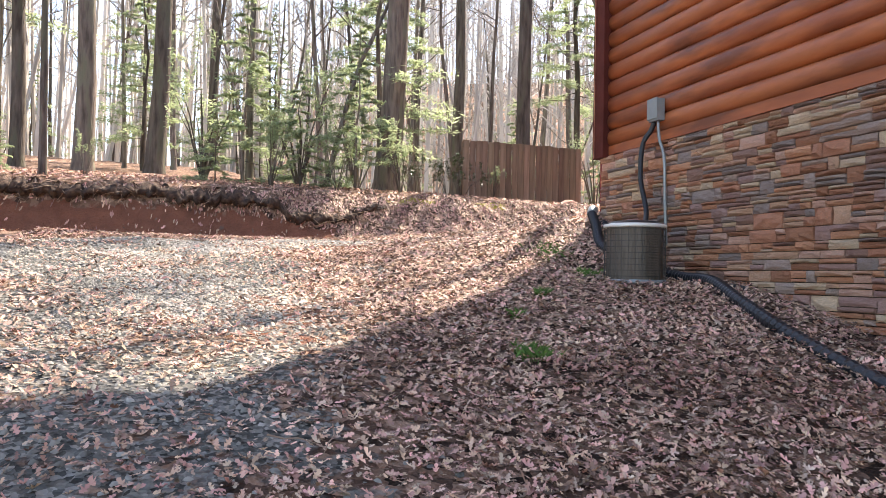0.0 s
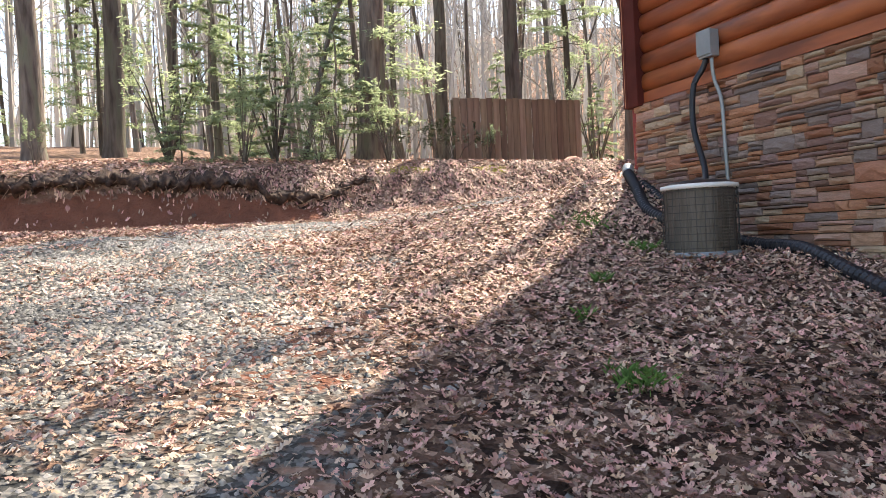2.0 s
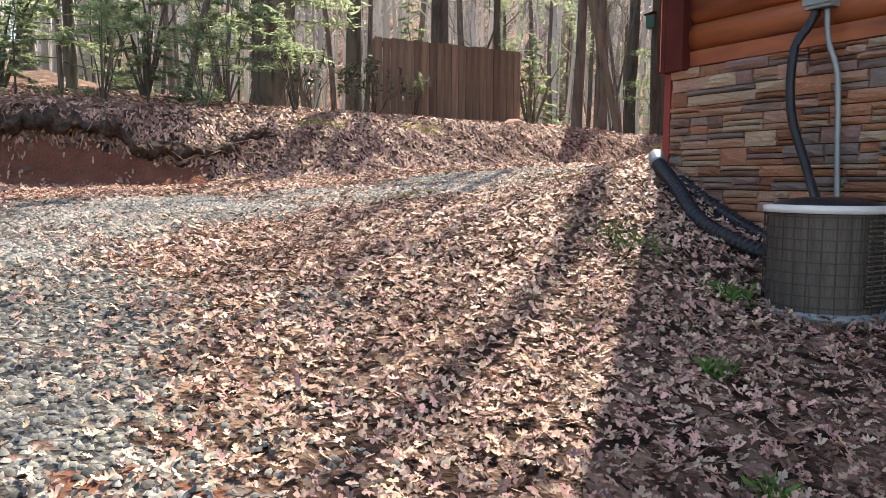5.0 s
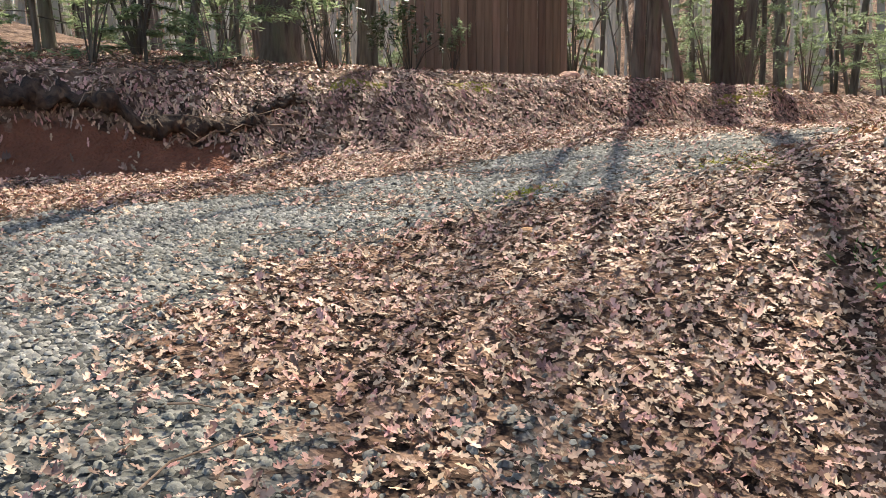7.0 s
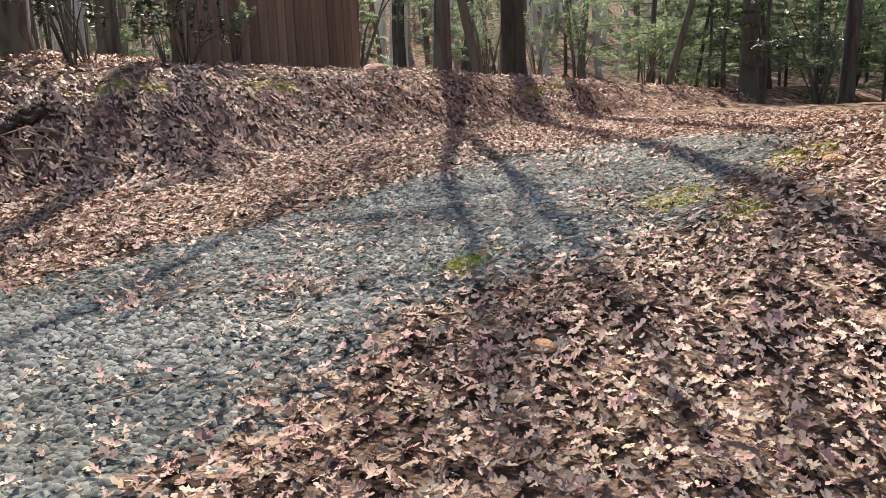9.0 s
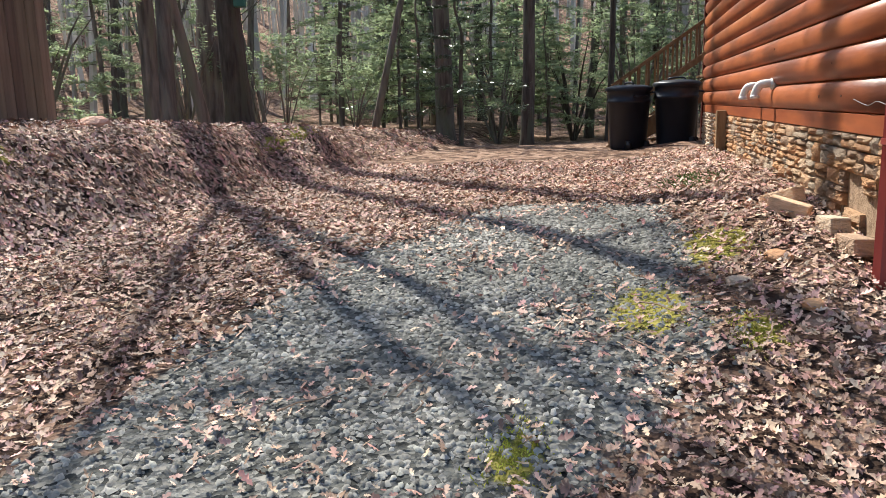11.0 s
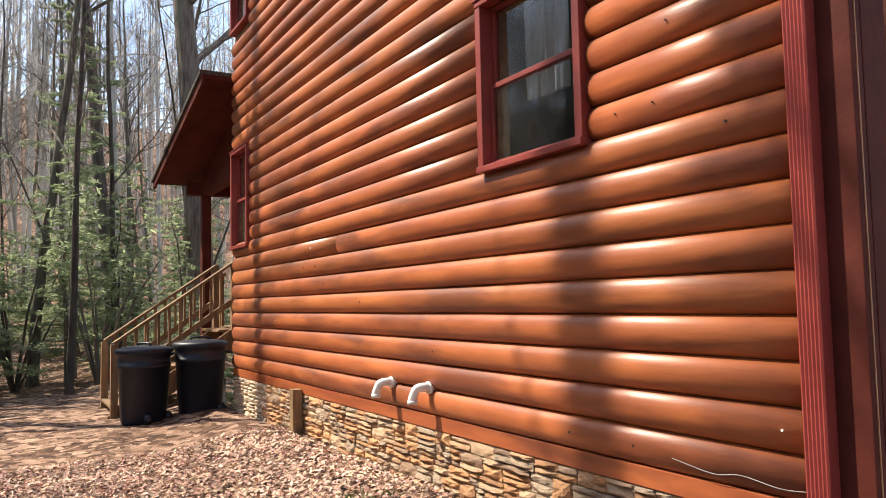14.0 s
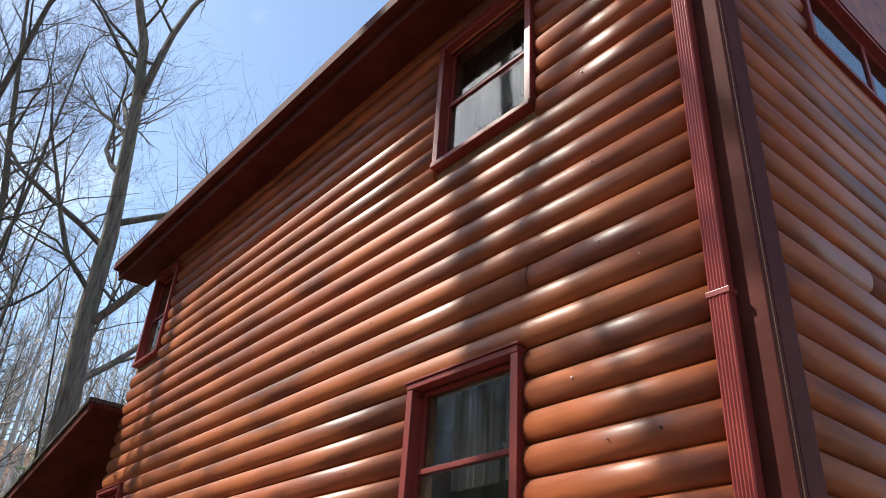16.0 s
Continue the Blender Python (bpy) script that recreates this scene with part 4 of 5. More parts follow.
BARE = [bare_tree(11 + i, h, r, f, l, s) for i, (h, r, f, l, s) in enumerate(((24, 0.22, 0.42, 0.03, 0.26), (21, 0.17, 0.4, 0.05, 0.26), (17, 0.1, 0.3, 0.08, 0.24), (26, 0.3, 0.45, 0.03, 0.27), (12, 0.06, 0.25, 0.14, 0.26), (19, 0.14, 0.5, 0.06, 0.22)))]
BARE.append(bare_tree(91, 26, 0.26, 0.8, 0.0, 0.07, True, 0.008, 0.5))
BARE.append(bare_tree(95, 25, 0.38, 0.33, 0.0, 0.4, True, 0.06, 0.82))
HEMLOCK = [evergreen(31 + i, h, r, NEEDLE, lo, w, 0.075, 105, d) for i, (h, r, lo, w, d) in enumerate(((7.5, 0.075, 0.12, 0.3, 60), (5.0, 0.05, 0.1, 0.36, 48), (3.0, 0.03, 0.06, 0.42, 34), (11, 0.11, 0.3, 0.24, 70)))]
HOLLY = [evergreen(51, 5.2, 0.07, BROADLEAF, 0.15, 0.42, 0.06, 150, 30)]
TREE_LABEL = "tall bare tree with grey-brown furrowed bark"


def bare(x, y, kind, turn=0, scale=1.0, tilt=(0, 0), label=TREE_LABEL):
    return plant("tree", BARE[kind], ("trunk", "crown"), pose(x, y, on_ground(x, y), tilt[0], tilt[1], turn), label, "tree", "bare trees of the wood", scale)


def green(x, y, kind, turn=0, scale=1.0):
    return plant("hemlock", HEMLOCK[kind], ("trunk", "branch_set", "foliage"), pose(x, y, on_ground(x, y), 0, 0, turn), "young green hemlock with thin feathery branches", "tree", "evergreens of the wood", scale)


# the trees that stand close to the drive: x, y, kind, turn, scale, tilt
NEAR = [(-5.58, 13.6, 0, 10, 1.15, (0, 1)), (-7.2, 7.4, 2, 50, 0.75, (0, 1)), (-0.5, 8.6, 3, 80, 0.95, (0, 0)), (4.09, 6.24, 2, 120, 0.9, (0, 2)), (5.25, 6.45, 4, 200, 1.2, (0, 4)),
        (6.35, 6.55, 0, 160, 0.85, (0, 0)), (5.6, 7.4, 5, 30, 0.9, (1, 4)), (11.59, 6.26, 4, 0, 1.3, (2, 4)), (13.4, 5.16, 0, 220, 0.95, (0, -1)), (14.28, 3.42, 1, 140, 0.95, (0, -2)),
        (9.1, 8.5, 6, 0, 1.0, (0, 4.4)), (-1.95, 8.1, 4, 60, 1.0, (0, 5)), (3.3, 9.5, 0, 190, 0.9, (0, 0)), (2.0, 11.0, 1, 15, 1.0, (0, 1)), (-3.4, 9.6, 2, 250, 0.9, (0, 2)),
        (16.5, 1.6, 2, 75, 0.9, (0, 2)), (19.5, 2.2, 5, 130, 1.0, (1, 0)), (16.8, -1.4, 7, 35, 1.0, (0, 0)), (22.5, -0.2, 0, 85, 1.05, (0, 6))]
for x, y, k, turn, s, tilt in NEAR:
    bare(x, y, k, turn, s, tilt)
GREENS = [(-2.6, 7.2, 2, 20, 0.8), (-1.4, 7.6, 1, 70, 0.7), (-3.6, 8.7, 1, 10, 0.9), (-0.4, 9.7, 0, 130, 1.1), (5.5, 11, 3, 50, 1.0), (15.5, 6.8, 1, 10, 1.0), (17.2, 3.2, 1, 100, 0.9),
          (21, 3.5, 0, 30, 1.0), (24, 1.0, 0, 200, 1.0), (20, 7, 3, 160, 1.0), (-4.2, 7.4, 2, 230, 0.55), (-8.2, 8.5, 2, 90, 0.4), (4.9, 8.6, 2, 15, 0.7), (-6.0, 16, 0, 0, 0.9), (1.2, 15, 3, 70, 1.0), (26, -3, 3, 20, 1.0), (19.0, 0.3, 1, 60, 0.95)]
for x, y, k, turn, s in GREENS:
    green(x, y, k, turn, s)
for x, y, s in ((12.9, 4.7, 0.9), (13.9, 5.9, 0.8)):
    plant("holly", HOLLY[0], ("trunk", "branch_set", "foliage"), pose(x, y, on_ground(x, y), 0, 0, x * 77), "dark glossy-leaved holly beside a thick trunk", "tree", "hollies", s)
SHRUB = [shrub(61, 0.75, 0.45, BROADLEAF, 0.05, 22), shrub(62, 1.1, 0.6, NEEDLE, 0.055, 26), shrub(63, 2.2, 1.1, NEEDLE, 0.06, 50)]
for x, y, k, s in ((0.72, 7.0, 0, 1.0), (0.3, 6.7, 0, 0.8), (1.5, 7.2, 1, 0.5), (-0.7, 6.6, 1, 0.9), (-0.2, 7.3, 0, 1.2), (10.8, 6.4, 1, 1.0), (-2.0, 6.5, 1, 0.9), (-3.2, 7.0, 1, 1.0), (6.9, 6.5, 1, 0.8), (-2.4, 8.9, 2, 1.0), (-4.4, 9.4, 2, 1.1), (-0.9, 9.9, 2, 1.0), (4.6, 8.3, 2, 0.9), (8.4, 8.6, 2, 0.8), (16.2, 4.4, 2, 1.3), (18.4, 2.6, 2, 1.5), (17.6, 0.9, 2, 1.6), (20.5, 4.6, 2, 1.6), (9.8, 7.4, 1, 1.2), (-6.6, 8.2, 1, 0.6)):
    plant("shrub", SHRUB[k], ("stem", "leaf_mass"), pose(x, y, on_ground(x, y), 0, 0, x * 77), "dark glossy low evergreen shrub" if k == 0 else "pale green feathery understorey shrub", "shrub", "shrubs of the wood", s)

# the wood beyond
wr = random.Random(77)


def over_yard(x, y, h):
    """Whether a crown of height h would stand between the sun and the drive."""
    return any(-8 < x - 0.593 * q < 9.5 and -5 < y - 0.549 * q < 5.5 for q in (0.4 * h, 0.55 * h, 0.7 * h, 0.85 * h, h))


placed = [(x, y) for x, y, *_ in NEAR]
tries = 0
while len(placed) < 250 and tries < 9000:
    tries += 1
    x, y = wr.uniform(-32, 48), wr.uniform(-22, 48)
    if not (y > 9.5 + (2.5 if -6 < x < 4 else 0) or (x > 15.5 and y > -12) or x < -13) or (x < 0 and y < -14):
        continue
    if min((x - a) ** 2 + (y - b) ** 2 for a, b in placed) < 3.2 or (x > 15 and abs(y - 2.5 - (x - 15) * 0.0) < 0.8 and x < 18):
        continue
    k = wr.choice((0, 1, 2, 2, 2, 4, 4, 4, 5, 5))
    if over_yard(x, y, (24, 21, 17, 26, 12, 19)[k]) and wr.random() < 0.93:
        k = 4
        if over_yard(x, y, 12) and wr.random() < 0.9:
            continue
    placed.append((x, y))
    bare(x, y, k, wr.uniform(0, 360), wr.uniform(0.75, 1.15), (wr.gauss(0, 1.5), wr.gauss(0, 1.5)))
    if wr.random() < 0.3 and not over_yard(x, y, 8):
        green(x + wr.uniform(-1.5, 1.5), y + wr.uniform(0.5, 1.5), wr.choice((0, 0, 1, 3)), wr.uniform(0, 360), wr.uniform(0.7, 1.2))

# pale green understorey on the slope past the porch
for _ in range(60):
    x, y = wr.uniform(15, 38), wr.uniform(-9, 13)
    if not over_yard(x, y, 8) and min((x - a) ** 2 + (y - b) ** 2 for a, b in placed) > 0.5:
        green(x, y, wr.choice((0, 0, 1, 1, 2)), wr.uniform(0, 360), wr.uniform(0.55, 1.0))

# far woods: countless thin stems with a few twigs, haze in their colour
fv, ff = [], []
for i in range(2600):
    a, d = wr.uniform(-0.9, 2.9), 34 + 110 * wr.random() ** 1.2
    x, y = d * math.cos(a), d * math.sin(a)
    z = on_ground(x, y)
    h, r = wr.uniform(11, 24), wr.uniform(0.05, 0.2)
    lx, ly = wr.gauss(0, 0.5), wr.gauss(0, 0.5)
    add_tube(fv, ff, [(x, y, z - 0.5), (x + lx, y + ly, z + h * 0.5), (x + lx * 1.6, y + ly * 2, z + h)], [r, r * 0.7, r * 0.15], 4)
    for k in range(7):
        t = wr.uniform(0.35, 0.95)
        p = Vector((x + lx * 1.6 * t, y + ly * 2 * t, z + h * t))
        w = Vector((wr.gauss(0, 1), wr.gauss(0, 1), wr.uniform(0.2, 1.4))).normalized() * wr.uniform(1.5, 4.5)
        add_tube(fv, ff, [p, p + w * 0.5 + Vector((0, 0, 0.2)), p + w], [r * 0.4, r * 0.25, 0.02], 3)
tagged(new("far_woods", mesh_of("far_woods", fv, ff, HAZY_BARK)), "distant leafless woods on rising ground, haze put into their pale grey-brown", "woods", kind="stuff")

# birdhouses on the thick trunk
for x, y, z, mt, lab in ((6.14, 6.66, 2.02, GREEN_PAINT, "small green birdhouse fixed to a tree trunk"), (6.19, 6.34, 1.58, GREEN_PAINT, "small dark green birdhouse low on a trunk")):
    bh = empty("birdhouse", pose(x, y, z, 0, 0, 200), lab, "birdhouse")
    part("box", mesh_of("box", *box(-0.085, 0.085, -0.075, 0.075, 0, 0.24, 0.006), mt), bh)
    part("roof", mesh_of("roof", *moved(box(-0.11, 0.11, -0.11, 0.11, 0, 0.02), pose(0, 0, 0.255, 10)), DARK_SHADED_TRIM), bh)

# ---- rocks, bricks and roots ----


def rock(seed, sx, sy, sz):
    q = random.Random(seed)
    bm = bmesh.new()
    bmesh.ops.create_icosphere(bm, subdivisions=2, radius=1.0)
    for v in bm.verts:
        k = 1 + 0.22 * noise.noise(v.co * 1.3 + Vector((seed, 0, 0))) + 0.08 * q.random()
        v.co = Vector((v.co.x * sx * k, v.co.y * sy * k, v.co.z * sz * k))
    vs, fs = [v.co.copy() for v in bm.verts], [[v.index for v in f.verts] for f in bm.faces]
    bm.free()
    return vs, fs


for i, (x, y, s, mt, lab) in enumerate(((2.83, 6.25, 0.16, STONE, "pale rock on top of the bank"), (0.15, 0.72, 0.07, STONE_TAN, "orange stone lying on gravel edge"), (-0.15, 0.45, 0.06, STONE_TAN, "orange stone lying on gravel edge"), (0.4, 0.5, 0.08, STONE_TAN, "tan stone lying in the leaves"), (-1.9, 0.9, 0.05, STONE_TAN, "tan stone lying in the leaves"))):
    tagged(new("rock", mesh_of("rock", *rock(i + 2, s, s * 0.8, s * 0.45), mt)), lab, "rock").matrix_basis = pose(x, y, on_ground(x, y, s * 0.2), 0, 0, i * 70)
for x, y, a, b, sx in ((1.42, 0.3, 18, 40, 0.13), (1.2, 0.3, -14, 65, 0.12), (0.85, 0.14, 4, 8, 0.11), (0.45, 0.13, 3, 5, 0.13)):
    tagged(new("loose_stone_block", mesh_of("loose_stone_block", *box(-sx, sx, -0.055, 0.055, -0.045, 0.045, 0.012), STONE_TAN)), "loose rectangular veneer stone fallen beside footing", "stone", "fallen blocks").matrix_basis = pose(x, y, on_ground(x, y, 0.045), 0, a, b)
roots = empty("bank_roots", pose(0, 0, 0), "thin pale roots hanging over the clay bank", "roots", kind="stuff")
rv, rf = [], []
rr = random.Random(4)
for i in range(150):
    x = rr.uniform(-9, -1.2)
    y = float(bank_toe(x)) + rr.uniform(0.45, 0.75)
    p = Vector((x, y, on_ground(x, y, 0.02)))
    w = Vector((rr.gauss(0, 0.25), -rr.uniform(0.1, 0.3), -rr.uniform(0.02, 0.25)))
    add_tube(rv, rf, [p, p + w * 0.5 + Vector((0, 0, 0.05)), p + w], [0.009, 0.006, 0.003], 4)
part("root", mesh_of("root", rv, rf, ROOT), roots)

# the turf that overhangs the bank, with a ragged root mat under its edge
def bank_lip():
    n, ring = 420, 7
    xs = np.linspace(-9.5, -1.2, n)
    V = np.zeros((n, ring, 3))
    q = np.random.default_rng(17)
    rough = q.normal(0, 1, (n, ring))
    for _ in range(2):
        rough = (rough + np.roll(rough, 1, 0) + np.roll(rough, -1, 0)) / 2.2
    inset = np.interp(xs, [-9, -4, -2, -0.5, 6], [0.5, 0.5, 0.6, 1.0, 0.95]) + 0.06 * wobble(xs, xs * 0.4, 2.3) + 0.04 * wobble(xs, xs, 6.1, 2)
    gap = smooth(0.55 + 0.9 * wobble(xs, xs * 0.7, 1.35, 3) + np.interp(xs, [-3, -1], [0.5, 0.0]))
    out = (0.12 * gap + 0.02) * np.interp(xs, [-2.5, -1], [1.0, 0.75])
    ease = smooth((-1.2 - xs) / 1.4)
    out = out * ease
    thick = (0.02 + 0.08 * gap) * ease
    y0 = bank_toe(xs) + inset
    prof = ((0.3, 0.0, 0.0), (0.1, 0.012, 0.0), (-0.55, 0.01, -0.1), (-1.0, -0.03, -0.35), (-0.85, -0.01, -1.0), (-0.2, -0.01, -1.2), (0.4, -0.05, -1.3))
    for k, (o, lift, t) in enumerate(prof):
        y = y0 + o * out + (0.12 * (o > 0) if k < 2 else 0)
        base = height(xs, y0 + 0.06)
        V[:, k, 0] = xs + 0.02 * rough[:, k]
        V[:, k, 1] = y + 0.04 * rough[:, (k + 3) % ring]
        V[:, k, 2] = (height(xs, y) + lift - 0.01 if k < 2 else base + lift + t * thick) + 0.03 * rough[:, (k + 5) % ring]
    i = np.arange(n * ring).reshape(n, ring)
    F = np.stack([i[:-1, :-1], i[:-1, 1:], i[1:, 1:], i[1:, :-1]], -1).reshape(-1, 4)
    return tagged(new("bank_edge", arrays_mesh("bank_edge", V.reshape(-1, 3), F, HUMUS)), "ragged dark turf edge overhanging the cut bank", "bank", kind="structure")


bank_lip()

# ---- the parked vehicle ----


def vehicle(m):
    """A silver estate, its tail at y = 0 and its nose at +y."""
    v = empty("parked_car", m, "silver-grey off-road car parked on the drive", "car")
    side = ((0.0, 0.55), (-0.02, 0.95), (0.12, 1.45), (0.28, 1.74), (0.9, 1.8), (2.1, 1.76), (2.9, 1.18), (4.1, 1.02), (4.3, 0.9), (4.32, 0.5), (3.9, 0.42), (0.2, 0.42))
    rows = ((-0.86, 0.95), (-0.9, 1.0), (0.9, 1.0), (0.86, 0.95))
    vs, fs, k = [], [], len(side)
    for x, q in rows:
        for y, z in side:
            tumble = 1 - 0.16 * max(0, z - 1.0)
            vs.append((x * tumble, 2.1 + (y - 2.1) * (0.985 if q < 1 else 1), z))
    for r in range(3):
        for i in range(k):
            j = (i + 1) % k
            fs.append((r * k + i, r * k + j, (r + 1) * k + j, (r + 1) * k + i))
    fs += [tuple(range(k)), tuple(range(4 * k - 1, 3 * k - 1, -1))]
    body = part("body", mesh_of("body", vs, fs, SILVER), v)
    part("rear_window", mesh_of("rear_window", *moved(box(-0.62, 0.62, -0.012, 0.012, -0.17, 0.17, 0.008), pose(0, 0.12, 1.42, -17)), BLACK), body)
    part("number_plate", mesh_of("number_plate", *box(-0.16, 0.16, -0.04, -0.02, 0.98, 1.08, 0.004), WHITE), body, "white plate with illegible marks")
    part("spare_wheel_cover", mesh_of("spare_wheel_cover", *moved(lathe([(0.0, 0.1), (0.25, 0.1), (0.33, 0.06), (0.34, -0.06)], 28), pose(-0.25, -0.06, 1.1, 90)), SILVER, True), v)
    part("rear_bumper", mesh_of("rear_bumper", *box(-0.94, 0.94, -0.18, 0.12, 0.48, 0.68, 0.03), BLACK), v, "black plastic rear bumper")
    part("front_bumper", mesh_of("front_bumper", *box(-0.92, 0.92, 4.2, 4.42, 0.42, 0.68, 0.03), BLACK), v)
    for s_ in (-1, 1):
        part("tail_lamp", mesh_of("tail_lamp", *box(0.86 * s_ - 0.05, 0.86 * s_ + 0.03, -0.03, 0.06, 0.74, 0.98, 0.012), TAIL), v, "red tail lamp")
        part("side_window", mesh_of("side_window", *moved(box(-0.012, 0.012, 0.0, 1.75, -0.19, 0.19, 0.008), pose(0.85 * s_, 0.4, 1.42, 0, -8 * s_)), BLACK), v)
        for y in (0.78, 3.45):
            w = part("wheel", mesh_of("wheel", *moved(lathe([(0.2, -0.11), (0.33, -0.11), (0.36, -0.08), (0.36, 0.08), (0.33, 0.11), (0.2, 0.11)], 30), pose(0.82 * s_, y, 0.36, 0, 90)), TYRE, True), v)
            part("rim", mesh_of("rim", *moved(lathe([(0.0, 0.09 * s_), (0.14, 0.07 * s_), (0.21, 0.1 * s_)], 24), pose(0.82 * s_, y, 0.36, 0, 90)), GREY_METAL, True), w)
    return v


vehicle(pose(-9.2, 4.5, on_ground(-9.2, 5.2, 0.0), 0, 0, 35))

# ---- leaf litter, gravel, moss and grass ----
nr = np.random.default_rng(3)


def scatter_leaves(count, x0, x1, y0, y1, size, keep):
    x, y = nr.uniform(x0, x1, count), nr.uniform(y0, y1, count)
    ok = (nr.random(count) < keep(x, y)) & ~((x > 0.02) & (y < 0.03))
    x, y = x[ok], y[ok]
    n = len(x)
    z = height(x, y)
    e = 0.05
    sx, sy = (height(x + e, y) - z) / e, (height(x, y + e) - z) / e
    a = nr.uniform(0, 2 * np.pi, n)
    L = size * nr.uniform(0.55, 1.35, n)
    W = L * nr.uniform(0.5, 0.8, n)
    curl = nr.uniform(-0.3, 0.6, n) * L
    tilt, roll = nr.normal(0, 0.34, n), nr.normal(0, 0.36, n)
    # a lobed leaf, raised at its tips
    shape = ((-1, 0, 0.5), (-0.5, 0.55, 0.8), (-0.3, 0.25, 0.2), (0.15, 0.95, 1.0), (0.3, 0.35, 0.3), (0.7, 0.6, 0.9), (1, 0, 0.8), (0.7, -0.6, 0.9), (0.3, -0.35, 0.3), (0.15, -0.95, 1.0), (-0.3, -0.25, 0.2), (-0.5, -0.55, 0.8), (0.0, 0, 0.0))
    P = np.zeros((n, len(shape), 3))
    lift = nr.uniform(0.006, 0.045, n)
    for k, (u, v, c) in enumerate(shape):
        lu, lv = u * L * 0.5, v * W * 0.5
        px, py = x + lu * np.cos(a) - lv * np.sin(a), y + lu * np.sin(a) + lv * np.cos(a)
        P[:, k, 0], P[:, k, 1] = px, py
        P[:, k, 2] = z + lift + sx * (px - x) + sy * (py - y) + c * curl * 0.6 + lu * tilt + lv * roll
    m = len(shape)
    base = (np.arange(n) * m)[:, None]
    fan = np.array([[12, i, (i + 1) % 12] for i in range(12)])
    F = (base[:, :, None] + fan[None]).reshape(-1, 3)
    return P.reshape(-1, 3), F


def litter_keep(x, y):
    return np.clip(1.0 - 0.96 * gravel_at(x, y), 0.035, 1) * (1 - 0.96 * clay_at(x, y)) * (1 - 0.5 * moss_at(x, y))


V1, F1 = scatter_leaves(165000, -6.5, 7.0, -6.0, 6.0, 0.043, litter_keep)
V2, F2 = scatter_leaves(40000, -10, 14, 4.8, 11, 0.062, litter_keep)
V3, F3 = scatter_leaves(38000, -6.5, 7.0, -6.0, 6.0, 0.038, litter_keep)
tagged(new("pale_leaf_litter", arrays_mesh("pale_leaf_litter", V3, F3, PALE_LEAF)), "bleached pale fallen leaves among the brown ones", "leaves", kind="stuff")
tagged(new("leaf_litter", arrays_mesh("leaf_litter", np.concatenate([V1, V2]), np.concatenate([F1, F2 + len(V1)]), LEAF)), "dry brown fallen oak leaves covering the ground", "leaves", kind="stuff")


def scatter_stones(count, x0, x1, y0, y1, lo, hi):
    x, y = nr.uniform(x0, x1, count), nr.uniform(y0, y1, count)
    ok = nr.random(count) < gravel_at(x, y) ** 1.5
    x, y = x[ok], y[ok]
    n = len(x)
    s = nr.uniform(lo, hi, n)
    unit = np.array([(1, 0, 0), (0.3, 0.9, 0), (-0.8, 0.6, 0), (-0.8, -0.6, 0), (0.3, -0.9, 0), (0.45, 0.25, 0.75), (-0.35, 0.4, 0.85), (-0.1, -0.5, 0.7)])
    tri = np.array([(0, 1, 5), (1, 6, 5), (1, 2, 6), (2, 3, 6), (3, 7, 6), (3, 4, 7), (4, 0, 7), (0, 5, 7), (5, 6, 7)])
    a = nr.uniform(0, 2 * np.pi, n)
    jit = nr.uniform(0.7, 1.3, (n, 8, 3))
    U = unit[None] * jit * s[:, None, None] * np.array([1, 0.75, 0.7])
    P = np.empty_like(U)
    P[..., 0] = x[:, None] + U[..., 0] * np.cos(a)[:, None] - U[..., 1] * np.sin(a)[:, None]
    P[..., 1] = y[:, None] + U[..., 0] * np.sin(a)[:, None] + U[..., 1] * np.cos(a)[:, None]
    P[..., 2] = height(x, y)[:, None] - 0.003 + U[..., 2] + nr.normal(0, 0.2, n)[:, None] * U[..., 0]
    F = ((np.arange(n) * 8)[:, None, None] + tri[None]).reshape(-1, 3)
    return P.reshape(-1, 3), F


V1, F1 = scatter_stones(110000, -5.5, 3.0, -3.0, 4.6, 0.008, 0.024)
V2, F2 = scatter_stones(34000, -9, -2.5, -7, 5, 0.011, 0.03)
tagged(new("gravel", arrays_mesh("gravel", np.concatenate([V1, V2]), np.concatenate([F1, F2 + len(V1)]), GRAVEL)), "loose grey crushed stone on the drive", "gravel", kind="stuff")


def blades(spots, h, w, material, name, label, category):
    vs, fs = [], []
    q = random.Random(8)
    for cx, cy, rx, ry, n in spots:
        for _ in range(n):
            x, y = cx + q.gauss(0, rx * 0.5), cy + q.gauss(0, ry * 0.5)
            z = on_ground(x, y)
            a = q.uniform(0, 6.28)
            hh = h * q.uniform(0.5, 1.3)
            d = Vector((q.gauss(0, 0.4), q.gauss(0, 0.4), 1)).normalized() * hh
            s = Vector((math.cos(a), math.sin(a), 0)) * w
            p = Vector((x, y, z))
            o = len(vs)
            vs += [p - s, p + s, p + d * 0.6 + s * 0.7, p + d + Vector((d.x, d.y, -0.1 * hh)) * 0.6]
            fs.append((o, o + 1, o + 2, o + 3))
    tagged(new(name, mesh_of(name, vs, fs, material)), label, category, kind="stuff")


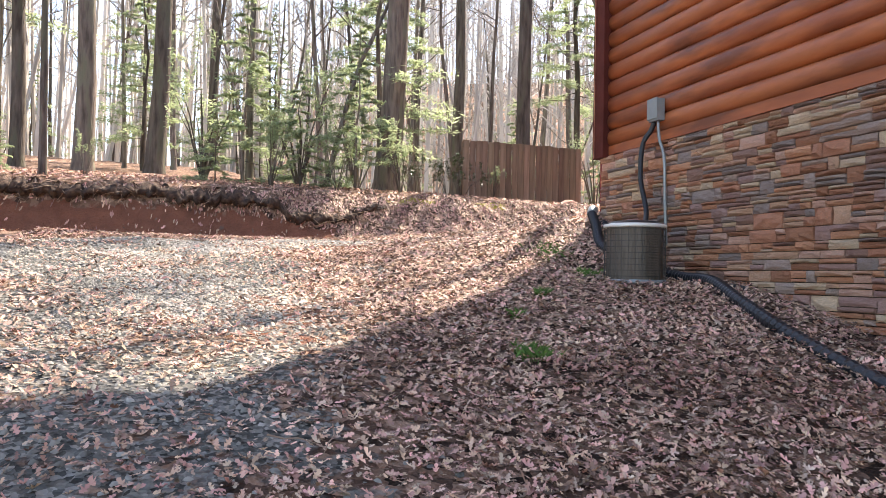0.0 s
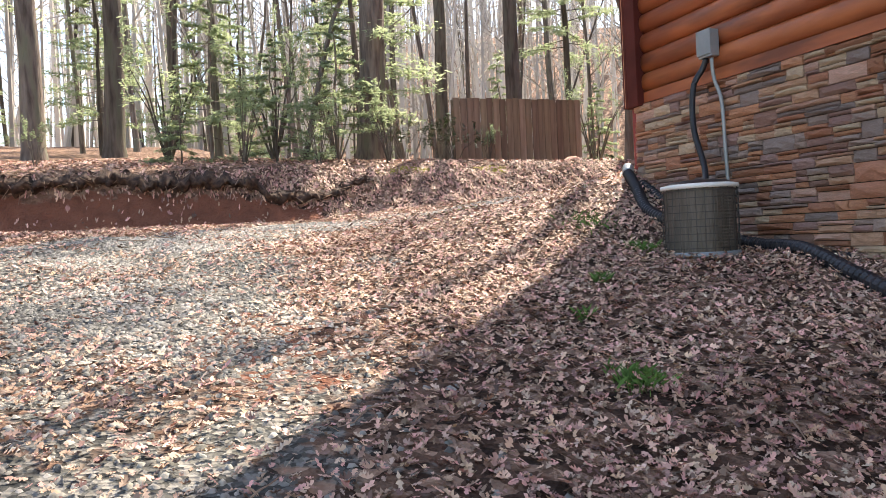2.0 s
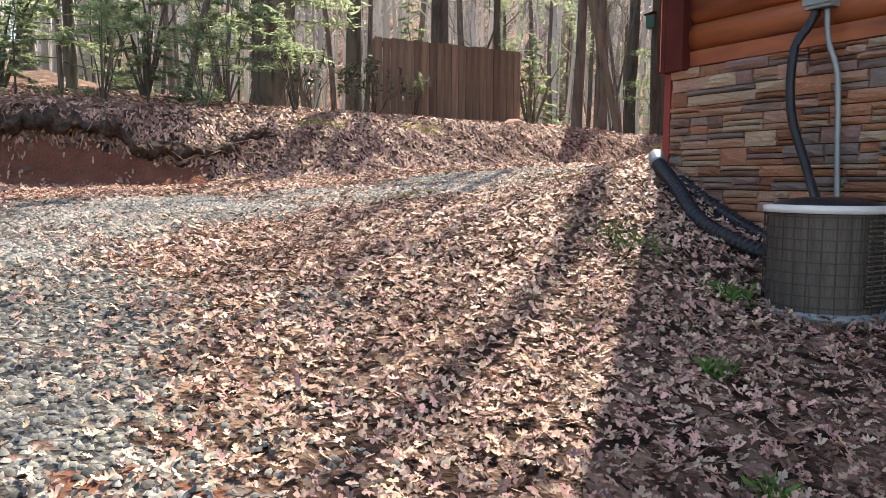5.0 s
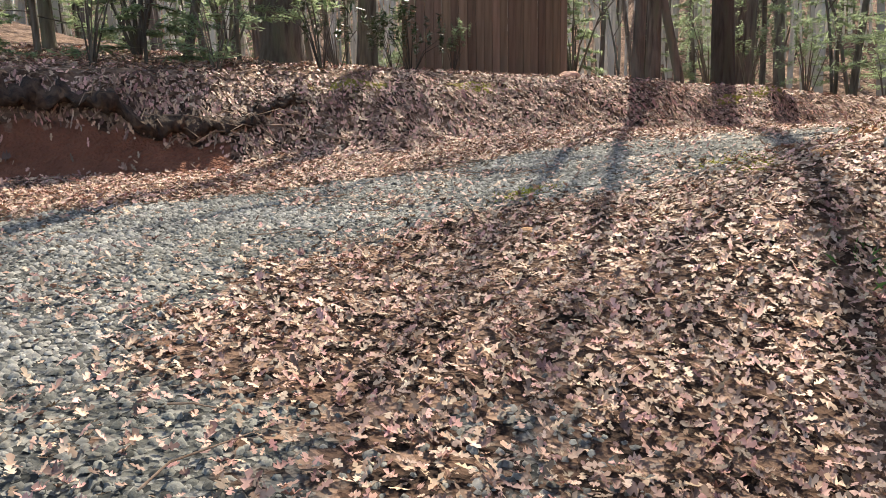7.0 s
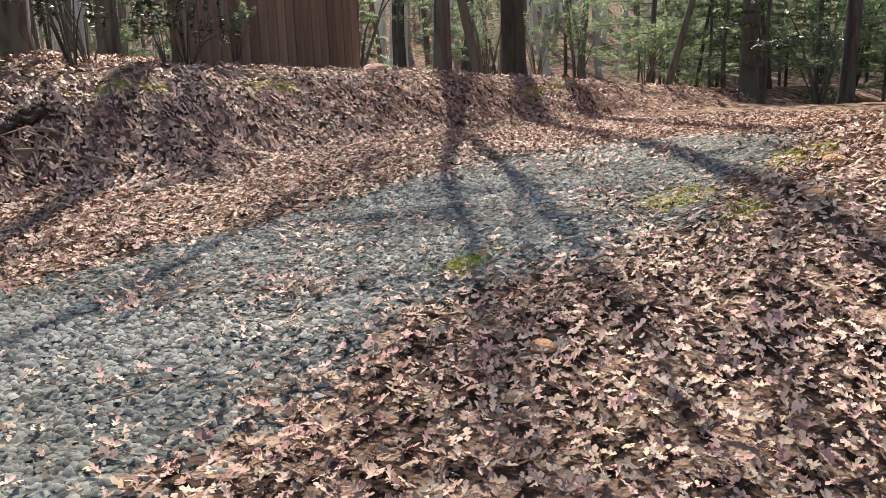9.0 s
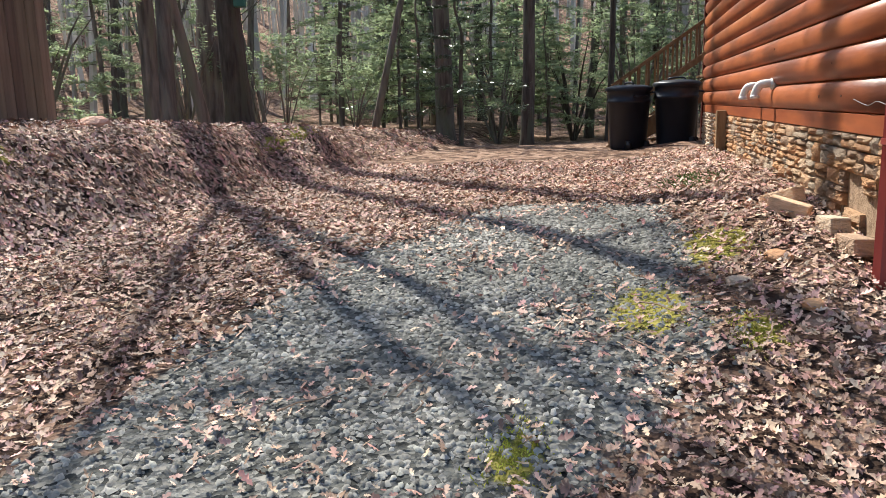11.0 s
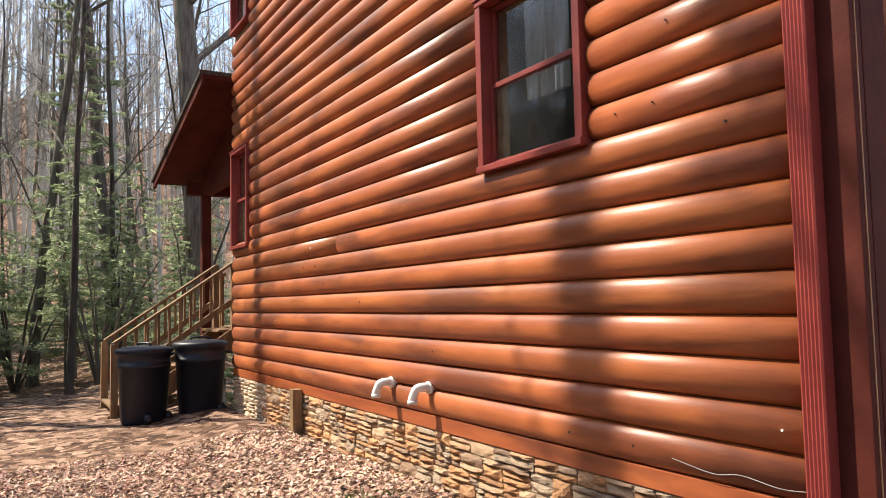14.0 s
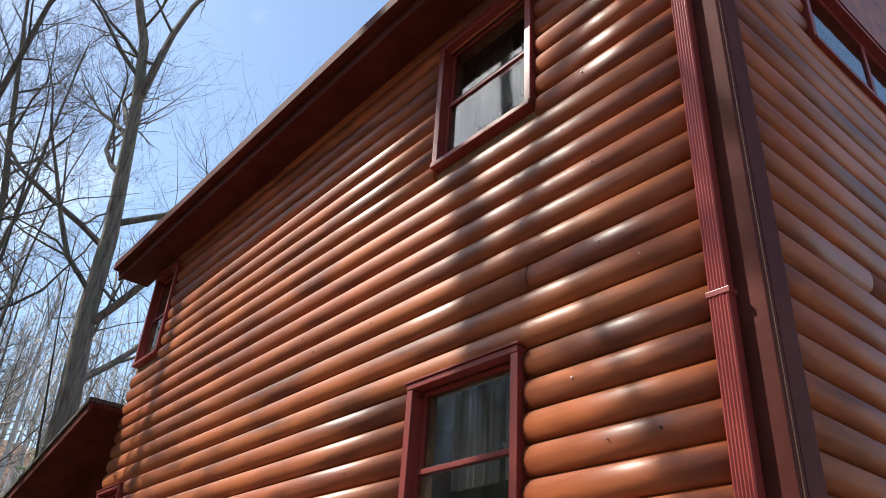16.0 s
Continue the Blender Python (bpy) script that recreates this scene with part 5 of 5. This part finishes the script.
blades([(-2.62, -3.68, 0.11, 0.1, 260), (-1.75, -2.0, 0.06, 0.06, 90), (-0.98, -1.4, 0.1, 0.16, 150), (-2.3, -2.7, 0.05, 0.05, 50), (-1.0, -0.6, 0.2, 0.3, 160), (3.2, 0.7, 0.5, 0.25, 260)], 0.075, 0.003, GRASS, "grass_tuft", "small tufts of green grass among dry leaves", "grass")
blades([(-1.38, 1.62, 0.2, 0.11, 700), (-0.35, 0.72, 0.2, 0.12, 500), (-0.1, 1.15, 0.35, 0.25, 500), (0.75, 0.75, 0.35, 0.2, 400), (6.2, 5.5, 0.7, 0.25, 1200), (5.3, 5.55, 0.4, 0.15, 400), (-0.6, 5.85, 0.6, 0.15, 500), (1.0, 5.8, 0.5, 0.15, 400)], 0.012, 0.004, MOSS, "moss", "yellow-green moss patches on gravel and bank", "moss")

stick_v, stick_f = [], []
sq = random.Random(31)
for i in range(150):
    x, y, a, L = sq.uniform(-5.5, 7), sq.uniform(-5, 5.5), sq.uniform(0, 6.28), sq.uniform(0.08, 0.4)
    if x > -0.2 and y < 0.2:
        continue
    pts = []
    for k in range(4):
        px, py = x + math.cos(a) * L * k / 3 + sq.gauss(0, 0.01), y + math.sin(a) * L * k / 3 + sq.gauss(0, 0.01)
        pts.append((px, py, on_ground(px, py, 0.035 + sq.uniform(0, 0.02))))
    add_tube(stick_v, stick_f, pts, [0.004, 0.0035, 0.003, 0.0015], 5)
tagged(new("fallen_twigs", mesh_of("fallen_twigs", stick_v, stick_f, ROOT)), "thin dry twigs lying on the leaf litter", "twigs", kind="stuff")

# ---- stones of the foundation ----
sr = random.Random(21)


def stone_mesh(seed, w, h, d):
    """A split-faced veneer stone with broken edges; its back lies at v = 0."""
    q = random.Random(seed)
    nx_, nz_ = 4, 3
    vs, fs = [], []
    for j in range(nz_ + 1):
        for i in range(nx_ + 1):
            edge = i in (0, nx_) or j in (0, nz_)
            out = d * (q.uniform(0.45, 0.7) if edge else q.uniform(0.75, 1.1))
            vs.append((w * i / nx_ + (q.uniform(-0.006, 0.006) if 0 < j < nz_ else 0), out, h * j / nz_ + (q.uniform(-0.005, 0.005) if 0 < i < nx_ else 0)))
    for j in range(nz_):
        for i in range(nx_):
            a = j * (nx_ + 1) + i
            fs.append((a + 1, a, a + nx_ + 1, a + nx_ + 2))
    rim = [i for i in range(nx_ + 1)] + [(j + 1) * (nx_ + 1) - 1 for j in range(1, nz_ + 1)] + [nz_ * (nx_ + 1) + i for i in range(nx_ - 1, -1, -1)] + [j * (nx_ + 1) for j in range(nz_ - 1, 0, -1)]
    o = len(vs)
    for r in rim:
        vs.append((vs[r][0], 0.0, vs[r][2]))
    for k in range(len(rim)):
        n2 = (k + 1) % len(rim)
        fs.append((rim[k], rim[n2], o + n2, o + k))
    return vs, fs


def face_with_stones(wall, length, bottom, near, material, hmin, hmax, wmin, wmax):
    """Ragged courses from the log line down to the ground."""
    variants = {}
    rest = []
    z = -0.008
    while z > -3.2:
        h = sr.uniform(hmin, hmax)
        u = -sr.uniform(0, 0.0)
        while u < length:
            w = min(sr.uniform(wmin, wmax), length - u)
            if w < 0.05:
                break
            if z > bottom(u + w / 2) - 0.08 and not (material is STONE_TAN and 0.25 < u < 1.2 and z < -0.2 and sr.random() < 0.7):
                cut = sr.uniform(0.3, 0.7)
                if h < 0.07 or sr.random() < 0.28:
                    pieces = [(z - h, h)]
                elif h > 0.12 and sr.random() < 0.45:
                    pieces = [(z - h, h * 0.34), (z - h * 0.66, h * 0.3), (z - h * 0.36, h * 0.36)]
                else:
                    pieces = [(z - h, h * cut), (z - h * (1 - cut), h * (1 - cut))]
                for zz, hh in pieces:
                    key = (round(w / 0.04), round(hh / 0.012), sr.randrange(3))
                    if u < near:
                        if key not in variants:
                            variants[key] = mesh_of("stone", *stone_mesh(hash(key) % 9999, 1.0, 1.0, 1.0), material)
                        part("stone", variants[key], wall, m=Matrix.Translation((u + 0.003, 0.0, zz + 0.003)) @ Matrix.Diagonal((w - 0.007, sr.uniform(0.035, 0.058 if material is STONE_TAN else 0.075), hh - 0.007, 1)))
                    else:
                        rest.append(moved(stone_mesh(sr.randrange(9999), w - 0.007, hh - 0.007, 0.05), Matrix.Translation((u, 0, zz))))
            u += w
        z -= h
    if rest:
        tagged(part("stonework", mesh_of("stonework", *joined(rest), material), wall), kind="stuff")


face_with_stones(wall_a, LEN_A, lambda u: on_ground(-0.05, -u), 4.6, STONE, 0.06, 0.15, 0.09, 0.36)
face_with_stones(wall_b, LEN_B, lambda u: on_ground(u, 0.05), 7.5, STONE_TAN, 0.07, 0.15, 0.1, 0.32)
